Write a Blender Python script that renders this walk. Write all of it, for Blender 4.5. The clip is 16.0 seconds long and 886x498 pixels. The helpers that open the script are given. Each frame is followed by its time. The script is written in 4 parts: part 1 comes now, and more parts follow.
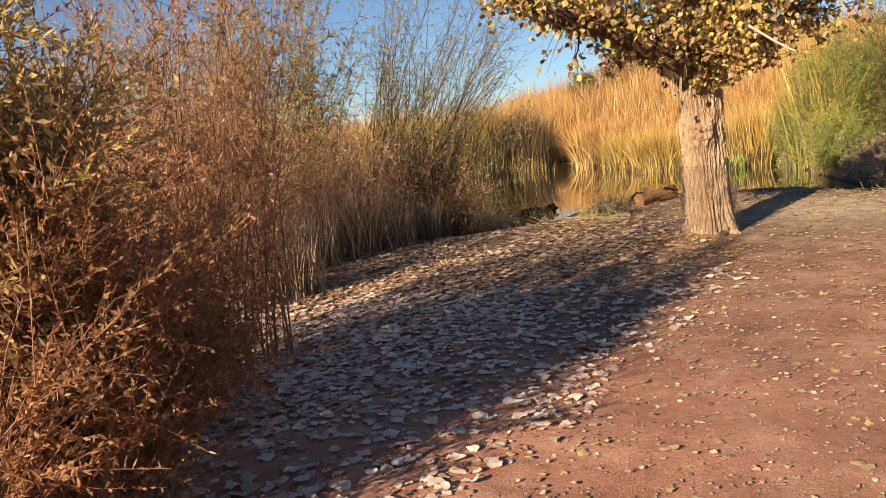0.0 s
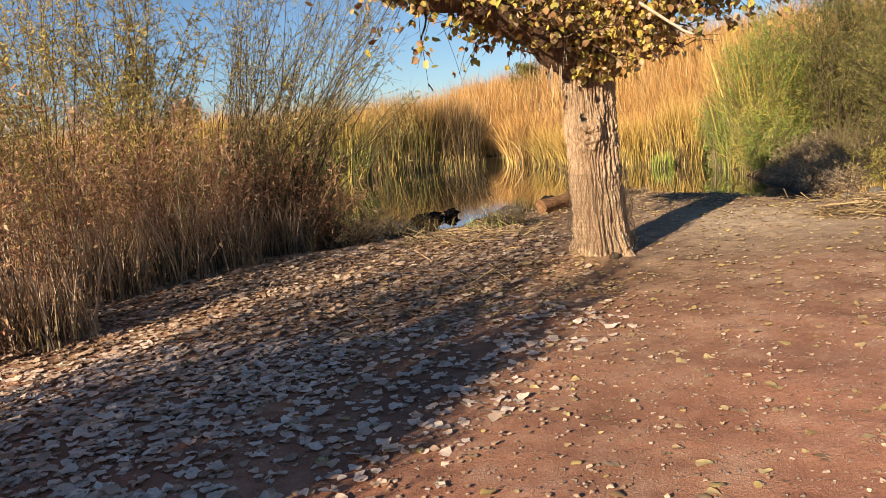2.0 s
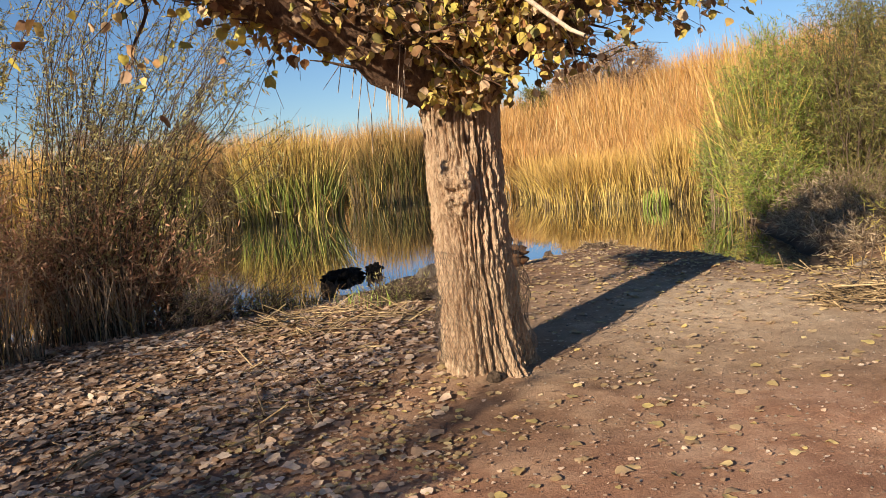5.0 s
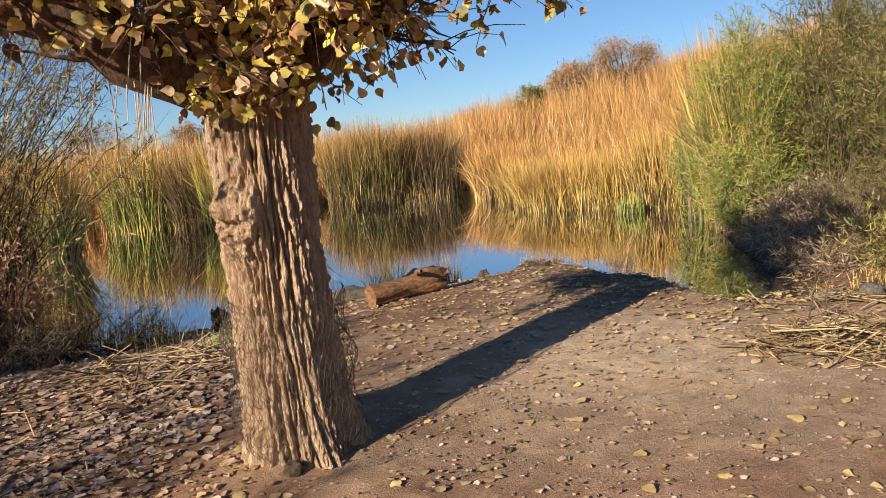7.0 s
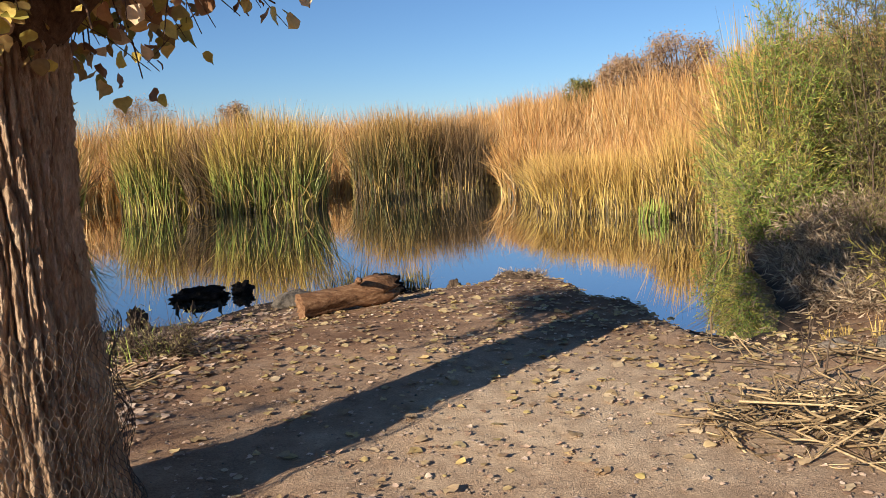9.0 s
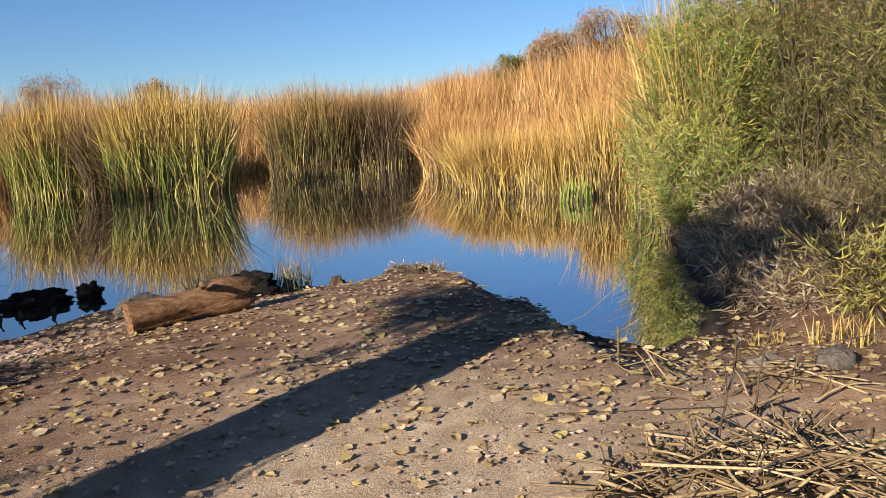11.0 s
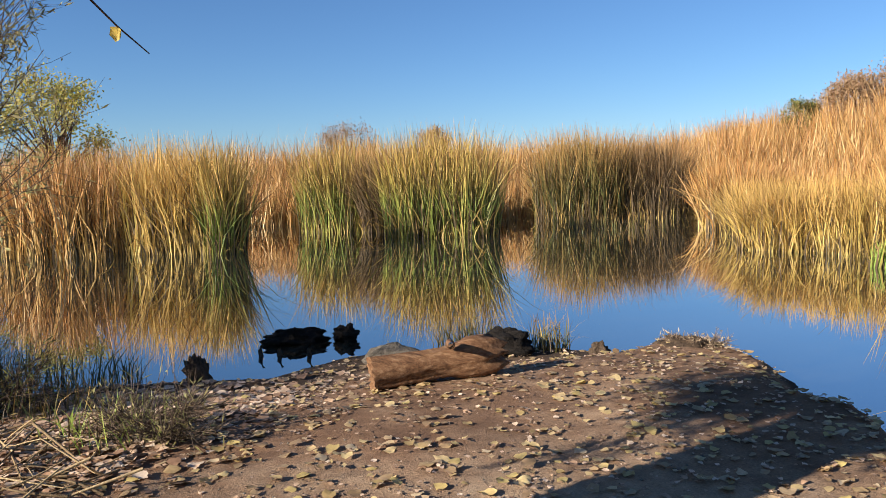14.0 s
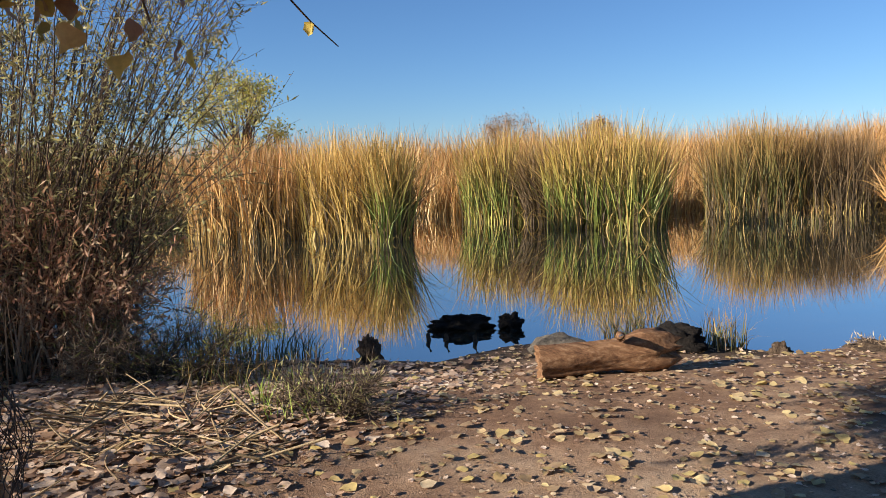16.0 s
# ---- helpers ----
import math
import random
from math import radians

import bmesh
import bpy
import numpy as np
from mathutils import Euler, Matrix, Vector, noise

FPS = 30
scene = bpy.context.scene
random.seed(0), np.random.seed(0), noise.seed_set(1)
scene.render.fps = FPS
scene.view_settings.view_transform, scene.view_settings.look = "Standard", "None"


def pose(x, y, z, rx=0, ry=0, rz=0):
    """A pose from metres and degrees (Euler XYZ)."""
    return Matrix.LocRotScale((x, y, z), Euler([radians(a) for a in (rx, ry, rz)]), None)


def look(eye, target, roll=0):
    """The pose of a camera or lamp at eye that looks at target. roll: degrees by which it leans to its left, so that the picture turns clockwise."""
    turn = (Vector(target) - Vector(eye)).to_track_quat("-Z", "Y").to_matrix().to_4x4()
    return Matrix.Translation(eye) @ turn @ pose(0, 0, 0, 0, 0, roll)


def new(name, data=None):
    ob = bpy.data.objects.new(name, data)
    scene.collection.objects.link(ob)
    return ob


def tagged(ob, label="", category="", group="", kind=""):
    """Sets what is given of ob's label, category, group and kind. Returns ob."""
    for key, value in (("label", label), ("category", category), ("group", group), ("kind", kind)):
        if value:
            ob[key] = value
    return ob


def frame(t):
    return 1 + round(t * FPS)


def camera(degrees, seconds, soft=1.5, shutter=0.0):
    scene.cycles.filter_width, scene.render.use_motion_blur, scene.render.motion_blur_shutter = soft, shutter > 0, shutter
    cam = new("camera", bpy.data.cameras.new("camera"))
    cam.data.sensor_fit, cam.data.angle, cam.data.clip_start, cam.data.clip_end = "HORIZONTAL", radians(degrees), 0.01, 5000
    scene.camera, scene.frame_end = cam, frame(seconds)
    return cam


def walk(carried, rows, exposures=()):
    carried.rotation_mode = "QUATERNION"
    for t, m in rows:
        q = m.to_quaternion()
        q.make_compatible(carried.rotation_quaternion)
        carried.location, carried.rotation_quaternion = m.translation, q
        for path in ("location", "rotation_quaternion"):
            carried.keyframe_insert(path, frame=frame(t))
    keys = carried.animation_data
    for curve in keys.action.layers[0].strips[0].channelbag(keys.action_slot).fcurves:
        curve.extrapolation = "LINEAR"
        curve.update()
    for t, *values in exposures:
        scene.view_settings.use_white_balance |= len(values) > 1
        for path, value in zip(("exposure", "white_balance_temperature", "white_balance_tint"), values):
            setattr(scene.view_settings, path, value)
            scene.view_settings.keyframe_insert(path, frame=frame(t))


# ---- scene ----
cam = camera(59.5, 16.0, soft=0.45)
METRES, EYE, TILT, LEAN, TURN = 10.0, 1.51, -7.97, 5.7, 0.0
ROWS = [
    (0.0, 0.0, 0.0, 0.0, -0.0, 0.0, 0.0),
    (0.5, 0.0269, 0.0393, 0.0094, -0.66, 0.29, 0.21),
    (1.0, 0.0558, 0.0759, 0.0158, -1.7, 0.06, 0.23),
    (1.5, 0.0832, 0.1195, 0.0243, -2.77, -0.5, 0.11),
    (2.0, 0.1118, 0.1577, 0.0326, -3.34, -0.75, -0.06),
    (2.5, 0.1373, 0.1999, 0.0413, -3.32, -0.25, -0.14),
    (3.0, 0.1643, 0.2364, 0.0516, -2.91, 0.65, -0.25),
    (5.5, 0.2905, 0.422, 0.0921, -1.47, 0.99, -0.66),
    (6.0, 0.3159, 0.4471, 0.0983, -1.62, 1.01, -0.62),
    (6.5, 0.3427, 0.4795, 0.1063, -1.43, 0.96, -0.54),
    (7.0, 0.3718, 0.5032, 0.1117, -0.73, 0.88, -0.48),
    (7.5, 0.4008, 0.5302, 0.1156, 0.28, 0.92, -0.46),
    (8.0, 0.4257, 0.56, 0.1232, 1.32, 0.98, -1.05),
    (8.5, 0.4461, 0.5871, 0.1289, 2.3, 0.72, -2.26),
    (9.0, 0.4577, 0.6143, 0.131, 2.92, 0.05, -3.66),
    (9.5, 0.4709, 0.6401, 0.1334, 2.37, -0.83, -4.77),
    (10.0, 0.4894, 0.6638, 0.1376, 0.59, -1.58, -5.2),
    (12.5, 0.5065, 0.7921, 0.1505, -3.68, 0.03, -0.06),
    (13.0, 0.5028, 0.7969, 0.1528, 1.82, 0.54, -2.09),
    (13.5, 0.4959, 0.7982, 0.1526, 9.84, 0.71, -4.5),
    (14.0, 0.4911, 0.795, 0.1529, 17.6, 0.64, -6.16),
    (14.5, 0.4889, 0.7926, 0.1523, 23.44, 0.5, -7.03),
    (15.0, 0.4871, 0.7912, 0.1518, 26.84, 0.13, -7.24),
    (15.5, 0.4863, 0.7913, 0.1512, 28.55, -0.5, -7.34),
    (16.0, 0.4855, 0.7916, 0.1502, 29.42, -1.41, -7.44),
]
walk(cam, [(t, pose(0, 0, EYE, TILT, LEAN, TURN) @ pose(METRES * x, METRES * y, METRES * z, 90 + pitch, roll, yaw)) for t, x, y, z, yaw, pitch, roll in ROWS],
     [(0.0, 0.98, 7900, 15), (3.0, 0.94, 7500, 14), (7.0, 0.88, 7000, 14), (10.0, 0.88, 6600, 13), (16.0, 1.03, 6400, 12)])

# ---- world, sun ----
SUN_EL, SUN_AZ = radians(21.0), radians(219.5)
world = bpy.data.worlds.new("sky")
scene.world = world
world.use_nodes = True
wn = world.node_tree.nodes
sky = wn.new("ShaderNodeTexSky")
sky.sky_type = "NISHITA"
sky.sun_disc = False
sky.sun_elevation, sky.sun_rotation = SUN_EL, SUN_AZ
sky.air_density, sky.dust_density, sky.ozone_density = 0.95, 0.0, 7.0
wn["Background"].inputs["Strength"].default_value = 0.066
world.node_tree.links.new(sky.outputs[0], wn["Background"].inputs["Color"])
sun = new("sun", bpy.data.lights.new("sun", "SUN"))
sun.data.energy, sun.data.angle, sun.data.color = 5.0, radians(0.53), (1.0, 0.92, 0.80)
SUN_DIR = Vector((math.sin(SUN_AZ) * math.cos(SUN_EL), math.cos(SUN_AZ) * math.cos(SUN_EL), math.sin(SUN_EL)))
sun.matrix_world = look(SUN_DIR * 50, (0, 0, 0))


# ---- materials ----
def node_material(name):
    m = bpy.data.materials.new(name)
    m.use_nodes = True
    t = m.node_tree
    return m, t, t.nodes["Principled BSDF"]


def ramp_node(t, stops, fac):
    r = t.nodes.new("ShaderNodeValToRGB")
    e = r.color_ramp.elements
    while len(e) < len(stops):
        e.new(0.5)
    for el, (p, c) in zip(e, stops):
        el.position, el.color = p, (*c, 1)
    t.links.new(fac, r.inputs[0])
    return r.outputs[0]


def noise_node(t, scale, detail=6, rough=0.6, vec=None):
    n = t.nodes.new("ShaderNodeTexNoise")
    n.inputs["Scale"].default_value, n.inputs["Detail"].default_value, n.inputs["Roughness"].default_value = scale, detail, rough
    if vec:
        t.links.new(vec, n.inputs["Vector"])
    return n.outputs["Fac"]


def mix_node(t, a, b, fac, mode="MIX"):
    n = t.nodes.new("ShaderNodeMix")
    n.data_type, n.blend_type = "RGBA", mode
    for sock, v in ((n.inputs[6], a), (n.inputs[7], b), (n.inputs[0], fac)):
        if isinstance(v, (int, float)):
            sock.default_value = v
        elif isinstance(v, tuple):
            sock.default_value = (*v, 1)
        else:
            t.links.new(v, sock)
    return n.outputs[2]


def bump_node(t, height, strength, dist, p, prev=None):
    n = t.nodes.new("ShaderNodeBump")
    n.inputs["Strength"].default_value, n.inputs["Distance"].default_value = strength, dist
    t.links.new(height, n.inputs["Height"])
    if prev:
        t.links.new(prev, n.inputs["Normal"])
    if p:
        t.links.new(n.outputs[0], p.inputs["Normal"])
    return n.outputs[0]


def blade_material(name, along, across, through_light=0.3, rough=0.6, amount=0.5):
    """Plant matter: colours along the blade (v of the UV map), and varied from blade to blade (u)."""
    m, t, p = node_material(name)
    uv = t.nodes.new("ShaderNodeUVMap")
    sep = t.nodes.new("ShaderNodeSeparateXYZ")
    t.links.new(uv.outputs[0], sep.inputs[0])
    a = ramp_node(t, along, sep.outputs[1])
    b = ramp_node(t, across, sep.outputs[0])
    c = mix_node(t, a, b, amount)
    pos = t.nodes.new("ShaderNodeTexCoord").outputs["Object"]
    patch = ramp_node(t, [(0.3, (0.85, 0.83, 0.8)), (0.7, (1.3, 1.3, 1.3))], noise_node(t, 1.3, 3, vec=pos))
    c = mix_node(t, c, patch, 0.7, "MULTIPLY")
    grain = ramp_node(t, [(0.3, (0.8, 0.78, 0.76)), (0.7, (1.2, 1.2, 1.2))], noise_node(t, 60, 3, vec=pos))
    c = mix_node(t, c, grain, 0.7, "MULTIPLY")
    t.links.new(c, p.inputs["Base Color"])
    p.inputs["Roughness"].default_value = rough
    p.inputs["Specular IOR Level"].default_value = 0.3
    tr = t.nodes.new("ShaderNodeBsdfTranslucent")
    t.links.new(c, tr.inputs[0])
    mx = t.nodes.new("ShaderNodeMixShader")
    mx.inputs[0].default_value = through_light
    t.links.new(p.outputs[0], mx.inputs[1])
    t.links.new(tr.outputs[0], mx.inputs[2])
    t.links.new(mx.outputs[0], t.nodes["Material Output"].inputs[0])
    return m


def ground_material():
    m, t, p = node_material("dirt")
    tc = t.nodes.new("ShaderNodeTexCoord").outputs["Object"]
    sep = t.nodes.new("ShaderNodeSeparateXYZ")
    t.links.new(tc, sep.inputs[0])
    big = noise_node(t, 0.7, 5, 0.6, tc)
    mid = noise_node(t, 6, 6, 0.65, tc)
    fine = noise_node(t, 90, 5, 0.7, tc)
    pale = noise_node(t, 1.7, 4, 0.55, tc)
    brown = ramp_node(t, [(0.34, (0.13, 0.070, 0.040)), (0.5, (0.235, 0.138, 0.080)), (0.66, (0.42, 0.28, 0.17))], mix_node(t, mid, pale, 0.6))
    # a tongue of dry pale silt beside the tree
    off = t.nodes.new("ShaderNodeMapping")
    off.inputs["Location"].default_value, off.inputs["Scale"].default_value = (-4.95, -9.9, 0), (1.0, 1.0, 0)
    off.vector_type = "POINT"
    t.links.new(tc, off.inputs[0])
    far = t.nodes.new("ShaderNodeVectorMath")
    far.operation = "LENGTH"
    t.links.new(off.outputs[0], far.inputs[0])
    ragged = t.nodes.new("ShaderNodeMath")
    ragged.operation = "MULTIPLY_ADD"
    t.links.new(noise_node(t, 1.4, 5, 0.65, tc), ragged.inputs[0])
    ragged.inputs[1].default_value = 2.4
    t.links.new(far.outputs["Value"], ragged.inputs[2])
    silt = t.nodes.new("ShaderNodeMapRange")
    t.links.new(ragged.outputs[0], silt.inputs[0])
    silt.inputs[1].default_value, silt.inputs[2].default_value, silt.inputs[3].default_value, silt.inputs[4].default_value = 1.6, 3.3, 0.95, 0.0
    dry = ramp_node(t, [(0.3, (0.38, 0.265, 0.165)), (0.7, (0.62, 0.475, 0.315))], mid)
    brown = mix_node(t, brown, dry, silt.outputs[0])
    red = ramp_node(t, [(0.3, (0.33, 0.135, 0.08)), (0.5, (0.50, 0.235, 0.145)), (0.7, (0.64, 0.38, 0.26))], mix_node(t, mid, pale, 0.4))
    # red gravel of the path gives way to brown earth towards the pond
    add = t.nodes.new("ShaderNodeMath")
    add.operation = "MULTIPLY_ADD"
    t.links.new(big, add.inputs[0])
    add.inputs[1].default_value = 4.0
    t.links.new(sep.outputs[1], add.inputs[2])
    rng = t.nodes.new("ShaderNodeMapRange")
    t.links.new(add.outputs[0], rng.inputs[0])
    rng.inputs[1].default_value, rng.inputs[2].default_value = 6.5, 10.5
    c = mix_node(t, red, brown, rng.outputs[0])
    c = mix_node(t, c, ramp_node(t, [(0.3, (0.5, 0.48, 0.46)), (0.5, (0.95, 0.95, 0.95)), (0.72, (1.35, 1.32, 1.28))], fine), 0.6, "MULTIPLY")
    v = t.nodes.new("ShaderNodeTexVoronoi")
    v.inputs["Scale"].default_value = 150
    t.links.new(tc, v.inputs["Vector"])
    grit = ramp_node(t, [(0.0, (0.7, 0.66, 0.62)), (0.6, (1, 1, 1)), (1.0, (1.3, 1.25, 1.2))], v.outputs["Color"])
    c = mix_node(t, c, grit, 0.45, "MULTIPLY")
    # damp dark earth at the water's edge
    wet = t.nodes.new("ShaderNodeMapRange")
    t.links.new(sep.outputs[2], wet.inputs[0])
    wet.inputs[1].default_value, wet.inputs[2].default_value = 0.0, 0.09
    c = mix_node(t, (0.035, 0.026, 0.018), c, wet.outputs[0])
    t.links.new(c, p.inputs["Base Color"])
    p.inputs["Roughness"].default_value = 0.92
    p.inputs["Specular IOR Level"].default_value = 0.2
    b = bump_node(t, mid, 0.35, 0.03, None)
    b = bump_node(t, v.outputs["Distance"], 0.15, 0.003, None, b)
    bump_node(t, fine, 0.6, 0.013, p, b)
    return m


def water_material():
    m, t, p = node_material("pond_water")
    tc = t.nodes.new("ShaderNodeTexCoord").outputs["Object"]
    c = ramp_node(t, [(0.35, (0.024, 0.028, 0.02)), (0.7, (0.048, 0.047, 0.032))], noise_node(t, 0.8, 4, 0.6, tc))
    t.links.new(c, p.inputs["Base Color"])
    p.inputs["Roughness"].default_value = 0.0
    p.inputs["IOR"].default_value = 1.33
    mp = t.nodes.new("ShaderNodeMapping")
    mp.inputs["Scale"].default_value = (1.0, 0.5, 1)
    t.links.new(tc, mp.inputs[0])
    b = bump_node(t, noise_node(t, 2.2, 3, 0.5, mp.outputs[0]), 0.003, 0.05, p)
    gl = t.nodes.new("ShaderNodeBsdfGlossy")
    gl.inputs["Color"].default_value, gl.inputs["Roughness"].default_value = (0.94, 0.95, 0.96, 1), 0.0
    t.links.new(b, gl.inputs["Normal"])
    mx = t.nodes.new("ShaderNodeMixShader")
    mx.inputs[0].default_value = 0.5
    t.links.new(p.outputs[0], mx.inputs[1])
    t.links.new(gl.outputs[0], mx.inputs[2])
    t.links.new(mx.outputs[0], t.nodes["Material Output"].inputs[0])
    return m


def bark_material(name, stops, scale=(9, 9, 2), strength=0.7, rough=0.9):
    m, t, p = node_material(name)
    tc = t.nodes.new("ShaderNodeTexCoord").outputs["Object"]
    mp = t.nodes.new("ShaderNodeMapping")
    mp.inputs["Scale"].default_value = scale
    t.links.new(tc, mp.inputs[0])
    a = noise_node(t, 3.0, 8, 0.65, mp.outputs[0])
    f = noise_node(t, 14.0, 6, 0.7, mp.outputs[0])
    c = ramp_node(t, stops, a)
    c = mix_node(t, c, ramp_node(t, [(0.3, (0.6, 0.57, 0.54)), (0.7, (1.2, 1.18, 1.15))], f), 0.8, "MULTIPLY")
    t.links.new(c, p.inputs["Base Color"])
    p.inputs["Roughness"].default_value = rough
    p.inputs["Specular IOR Level"].default_value = 0.2
    b = bump_node(t, a, strength, 0.05, None)
    bump_node(t, f, strength, 0.015, p, b)
    return m


M_DIRT = ground_material()
M_WATER = water_material()
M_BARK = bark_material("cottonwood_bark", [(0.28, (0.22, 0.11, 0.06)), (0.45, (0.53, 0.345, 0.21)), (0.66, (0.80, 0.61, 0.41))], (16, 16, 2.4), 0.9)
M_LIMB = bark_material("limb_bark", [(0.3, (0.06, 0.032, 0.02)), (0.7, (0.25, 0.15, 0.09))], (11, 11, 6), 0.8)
M_LOG = bark_material("weathered_log", [(0.3, (0.08, 0.036, 0.017)), (0.5, (0.21, 0.108, 0.052)), (0.72, (0.40, 0.25, 0.14))], (2.5, 12, 12), 0.5, 0.8)
M_BLACK = bark_material("charred_wood", [(0.3, (0.006, 0.005, 0.005)), (0.7, (0.035, 0.028, 0.022))], (8, 8, 8), 0.9)
M_SNAG = bark_material("sodden_wood", [(0.3, (0.05, 0.033, 0.022)), (0.7, (0.17, 0.12, 0.08))], (10, 10, 5), 0.8)
M_ROCK = bark_material("pale_rock", [(0.3, (0.13, 0.105, 0.08)), (0.5, (0.24, 0.20, 0.155)), (0.7, (0.36, 0.30, 0.24))], (5, 5, 5), 0.6)
M_SNAG_PALE = bark_material("dull_grey_rock", [(0.3, (0.10, 0.085, 0.065)), (0.7, (0.25, 0.215, 0.17))], (9, 9, 9), 0.8)
M_STEM_RED = bark_material("red_brown_stems", [(0.3, (0.20, 0.09, 0.05)), (0.7, (0.44, 0.25, 0.15))], (20, 20, 6), 0.3)
M_STEM_GREY = bark_material("grey_brown_stems", [(0.3, (0.15, 0.10, 0.065)), (0.7, (0.36, 0.265, 0.18))], (20, 20, 6), 0.3)
M_STEM_DARK = bark_material("dark_dead_stems", [(0.3, (0.05, 0.035, 0.025)), (0.7, (0.16, 0.115, 0.08))], (20, 20, 6), 0.3)
M_STALK = bark_material("dry_stalk", [(0.3, (0.32, 0.225, 0.125)), (0.55, (0.52, 0.40, 0.23)), (0.75, (0.68, 0.56, 0.37))], (14, 14, 14), 0.25, 0.6)
_nt = M_STALK.node_tree
_bs = _nt.nodes["Principled BSDF"]
_old = _bs.inputs["Base Color"].links[0].from_socket
_inf = _nt.nodes.new("ShaderNodeObjectInfo")
_nt.links.new(mix_node(_nt, _old, ramp_node(_nt, [(0.0, (0.25, 0.22, 0.20)), (0.45, (0.62, 0.57, 0.52)), (1.0, (1.15, 1.12, 1.05))], _inf.outputs["Random"]), 1.0, "MULTIPLY"), _bs.inputs["Base Color"])
M_TWIG = bark_material("pale_dead_twig", [(0.3, (0.33, 0.25, 0.17)), (0.7, (0.58, 0.48, 0.36))], (10, 10, 10), 0.2, 0.7)
M_WIRE, _t, _p = node_material("dull_wire")
_p.inputs["Base Color"].default_value, _p.inputs["Metallic"].default_value, _p.inputs["Roughness"].default_value = (0.09, 0.07, 0.055, 1), 0.6, 0.7

TAN = [(0.0, (0.17, 0.085, 0.032)), (0.25, (0.54, 0.36, 0.13)), (0.45, (0.40, 0.25, 0.08)), (0.6, (0.44, 0.20, 0.06)), (0.8, (0.17, 0.095, 0.034)), (1.0, (0.70, 0.50, 0.24))]
M_REED_GREEN = blade_material("green_cattail", [(0.0, (0.42, 0.36, 0.08)), (0.2, (0.13, 0.17, 0.035)), (0.42, (0.22, 0.24, 0.05)), (0.6, (0.48, 0.30, 0.085)), (0.8, (0.56, 0.28, 0.08)), (1.0, (0.50, 0.22, 0.065))],
                              [(0.0, (0.03, 0.06, 0.015)), (0.3, (0.08, 0.15, 0.035)), (0.5, (0.24, 0.30, 0.055)), (0.7, (0.44, 0.41, 0.09)), (0.85, (0.20, 0.15, 0.05)), (1.0, (0.66, 0.44, 0.17))], 0.12, 0.5, 0.5)
M_REED_TAN = blade_material("tan_cattail", [(0.0, (0.46, 0.34, 0.12)), (0.3, (0.54, 0.34, 0.11)), (0.65, (0.55, 0.27, 0.08)), (1.0, (0.48, 0.20, 0.055))], TAN, 0.12, 0.5, 0.75)
# blades darkened, most towards the base, to give the clumps a dark interior
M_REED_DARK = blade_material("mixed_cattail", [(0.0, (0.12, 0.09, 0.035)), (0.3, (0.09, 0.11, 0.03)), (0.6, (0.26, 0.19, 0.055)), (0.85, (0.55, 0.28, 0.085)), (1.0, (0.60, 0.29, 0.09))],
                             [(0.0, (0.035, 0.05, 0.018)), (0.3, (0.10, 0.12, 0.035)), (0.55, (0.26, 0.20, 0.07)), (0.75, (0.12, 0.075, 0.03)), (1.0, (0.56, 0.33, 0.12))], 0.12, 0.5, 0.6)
M_REED_STRAW = blade_material("straw_grass", [(0.0, (0.54, 0.43, 0.17)), (0.4, (0.58, 0.42, 0.11)), (1.0, (0.60, 0.33, 0.10))], [(0.0, (0.22, 0.22, 0.05)), (0.3, (0.58, 0.42, 0.13)), (0.7, (0.40, 0.25, 0.09)), (1.0, (0.74, 0.52, 0.22))], 0.3, 0.6, 0.5)
M_DRY_STEM = blade_material("dry_brown_stem", [(0.0, (0.24, 0.16, 0.10)), (1.0, (0.46, 0.32, 0.20))], [(0.0, (0.14, 0.09, 0.055)), (0.5, (0.38, 0.26, 0.16)), (1.0, (0.60, 0.47, 0.32))], 0.15)
M_SHOOT = blade_material("fresh_shoots", [(0.0, (0.25, 0.33, 0.06)), (1.0, (0.36, 0.44, 0.09))], [(0.0, (0.16, 0.30, 0.05)), (1.0, (0.45, 0.48, 0.12))], 0.35)
def leaf_mix(name, cols, thru=0.35):
    st = [(i / max(1, len(cols) - 1), c) for i, c in enumerate(cols)]
    return blade_material(name, [(0.0, cols[0]), (1.0, cols[-1])], st, thru, 0.55, 0.85)
M_LEAF_RED = leaf_mix("rusty_foliage", [(0.24, 0.07, 0.035), (0.36, 0.14, 0.065), (0.44, 0.22, 0.095), (0.34, 0.20, 0.075), (0.56, 0.36, 0.20), (0.32, 0.11, 0.06), (0.32, 0.24, 0.085)], 0.45)
M_LEAF_BROWN = leaf_mix("brown_foliage", [(0.34, 0.15, 0.09), (0.50, 0.25, 0.145), (0.58, 0.36, 0.22), (0.36, 0.27, 0.12), (0.66, 0.47, 0.29)], 0.4)
M_LEAF_OLIVE = leaf_mix("olive_foliage", [(0.24, 0.22, 0.07), (0.40, 0.35, 0.10), (0.54, 0.41, 0.12), (0.28, 0.20, 0.09), (0.58, 0.45, 0.15)], 0.4)
M_LEAF_GOLD = leaf_mix("yellow_olive_foliage", [(0.40, 0.33, 0.10), (0.58, 0.46, 0.15), (0.50, 0.33, 0.13), (0.68, 0.54, 0.22), (0.44, 0.26, 0.11)], 0.4)
M_LEAF_GREY = leaf_mix("grey_green_foliage", [(0.20, 0.20, 0.08), (0.32, 0.30, 0.11), (0.44, 0.38, 0.15), (0.28, 0.22, 0.11), (0.48, 0.42, 0.18)], 0.4)
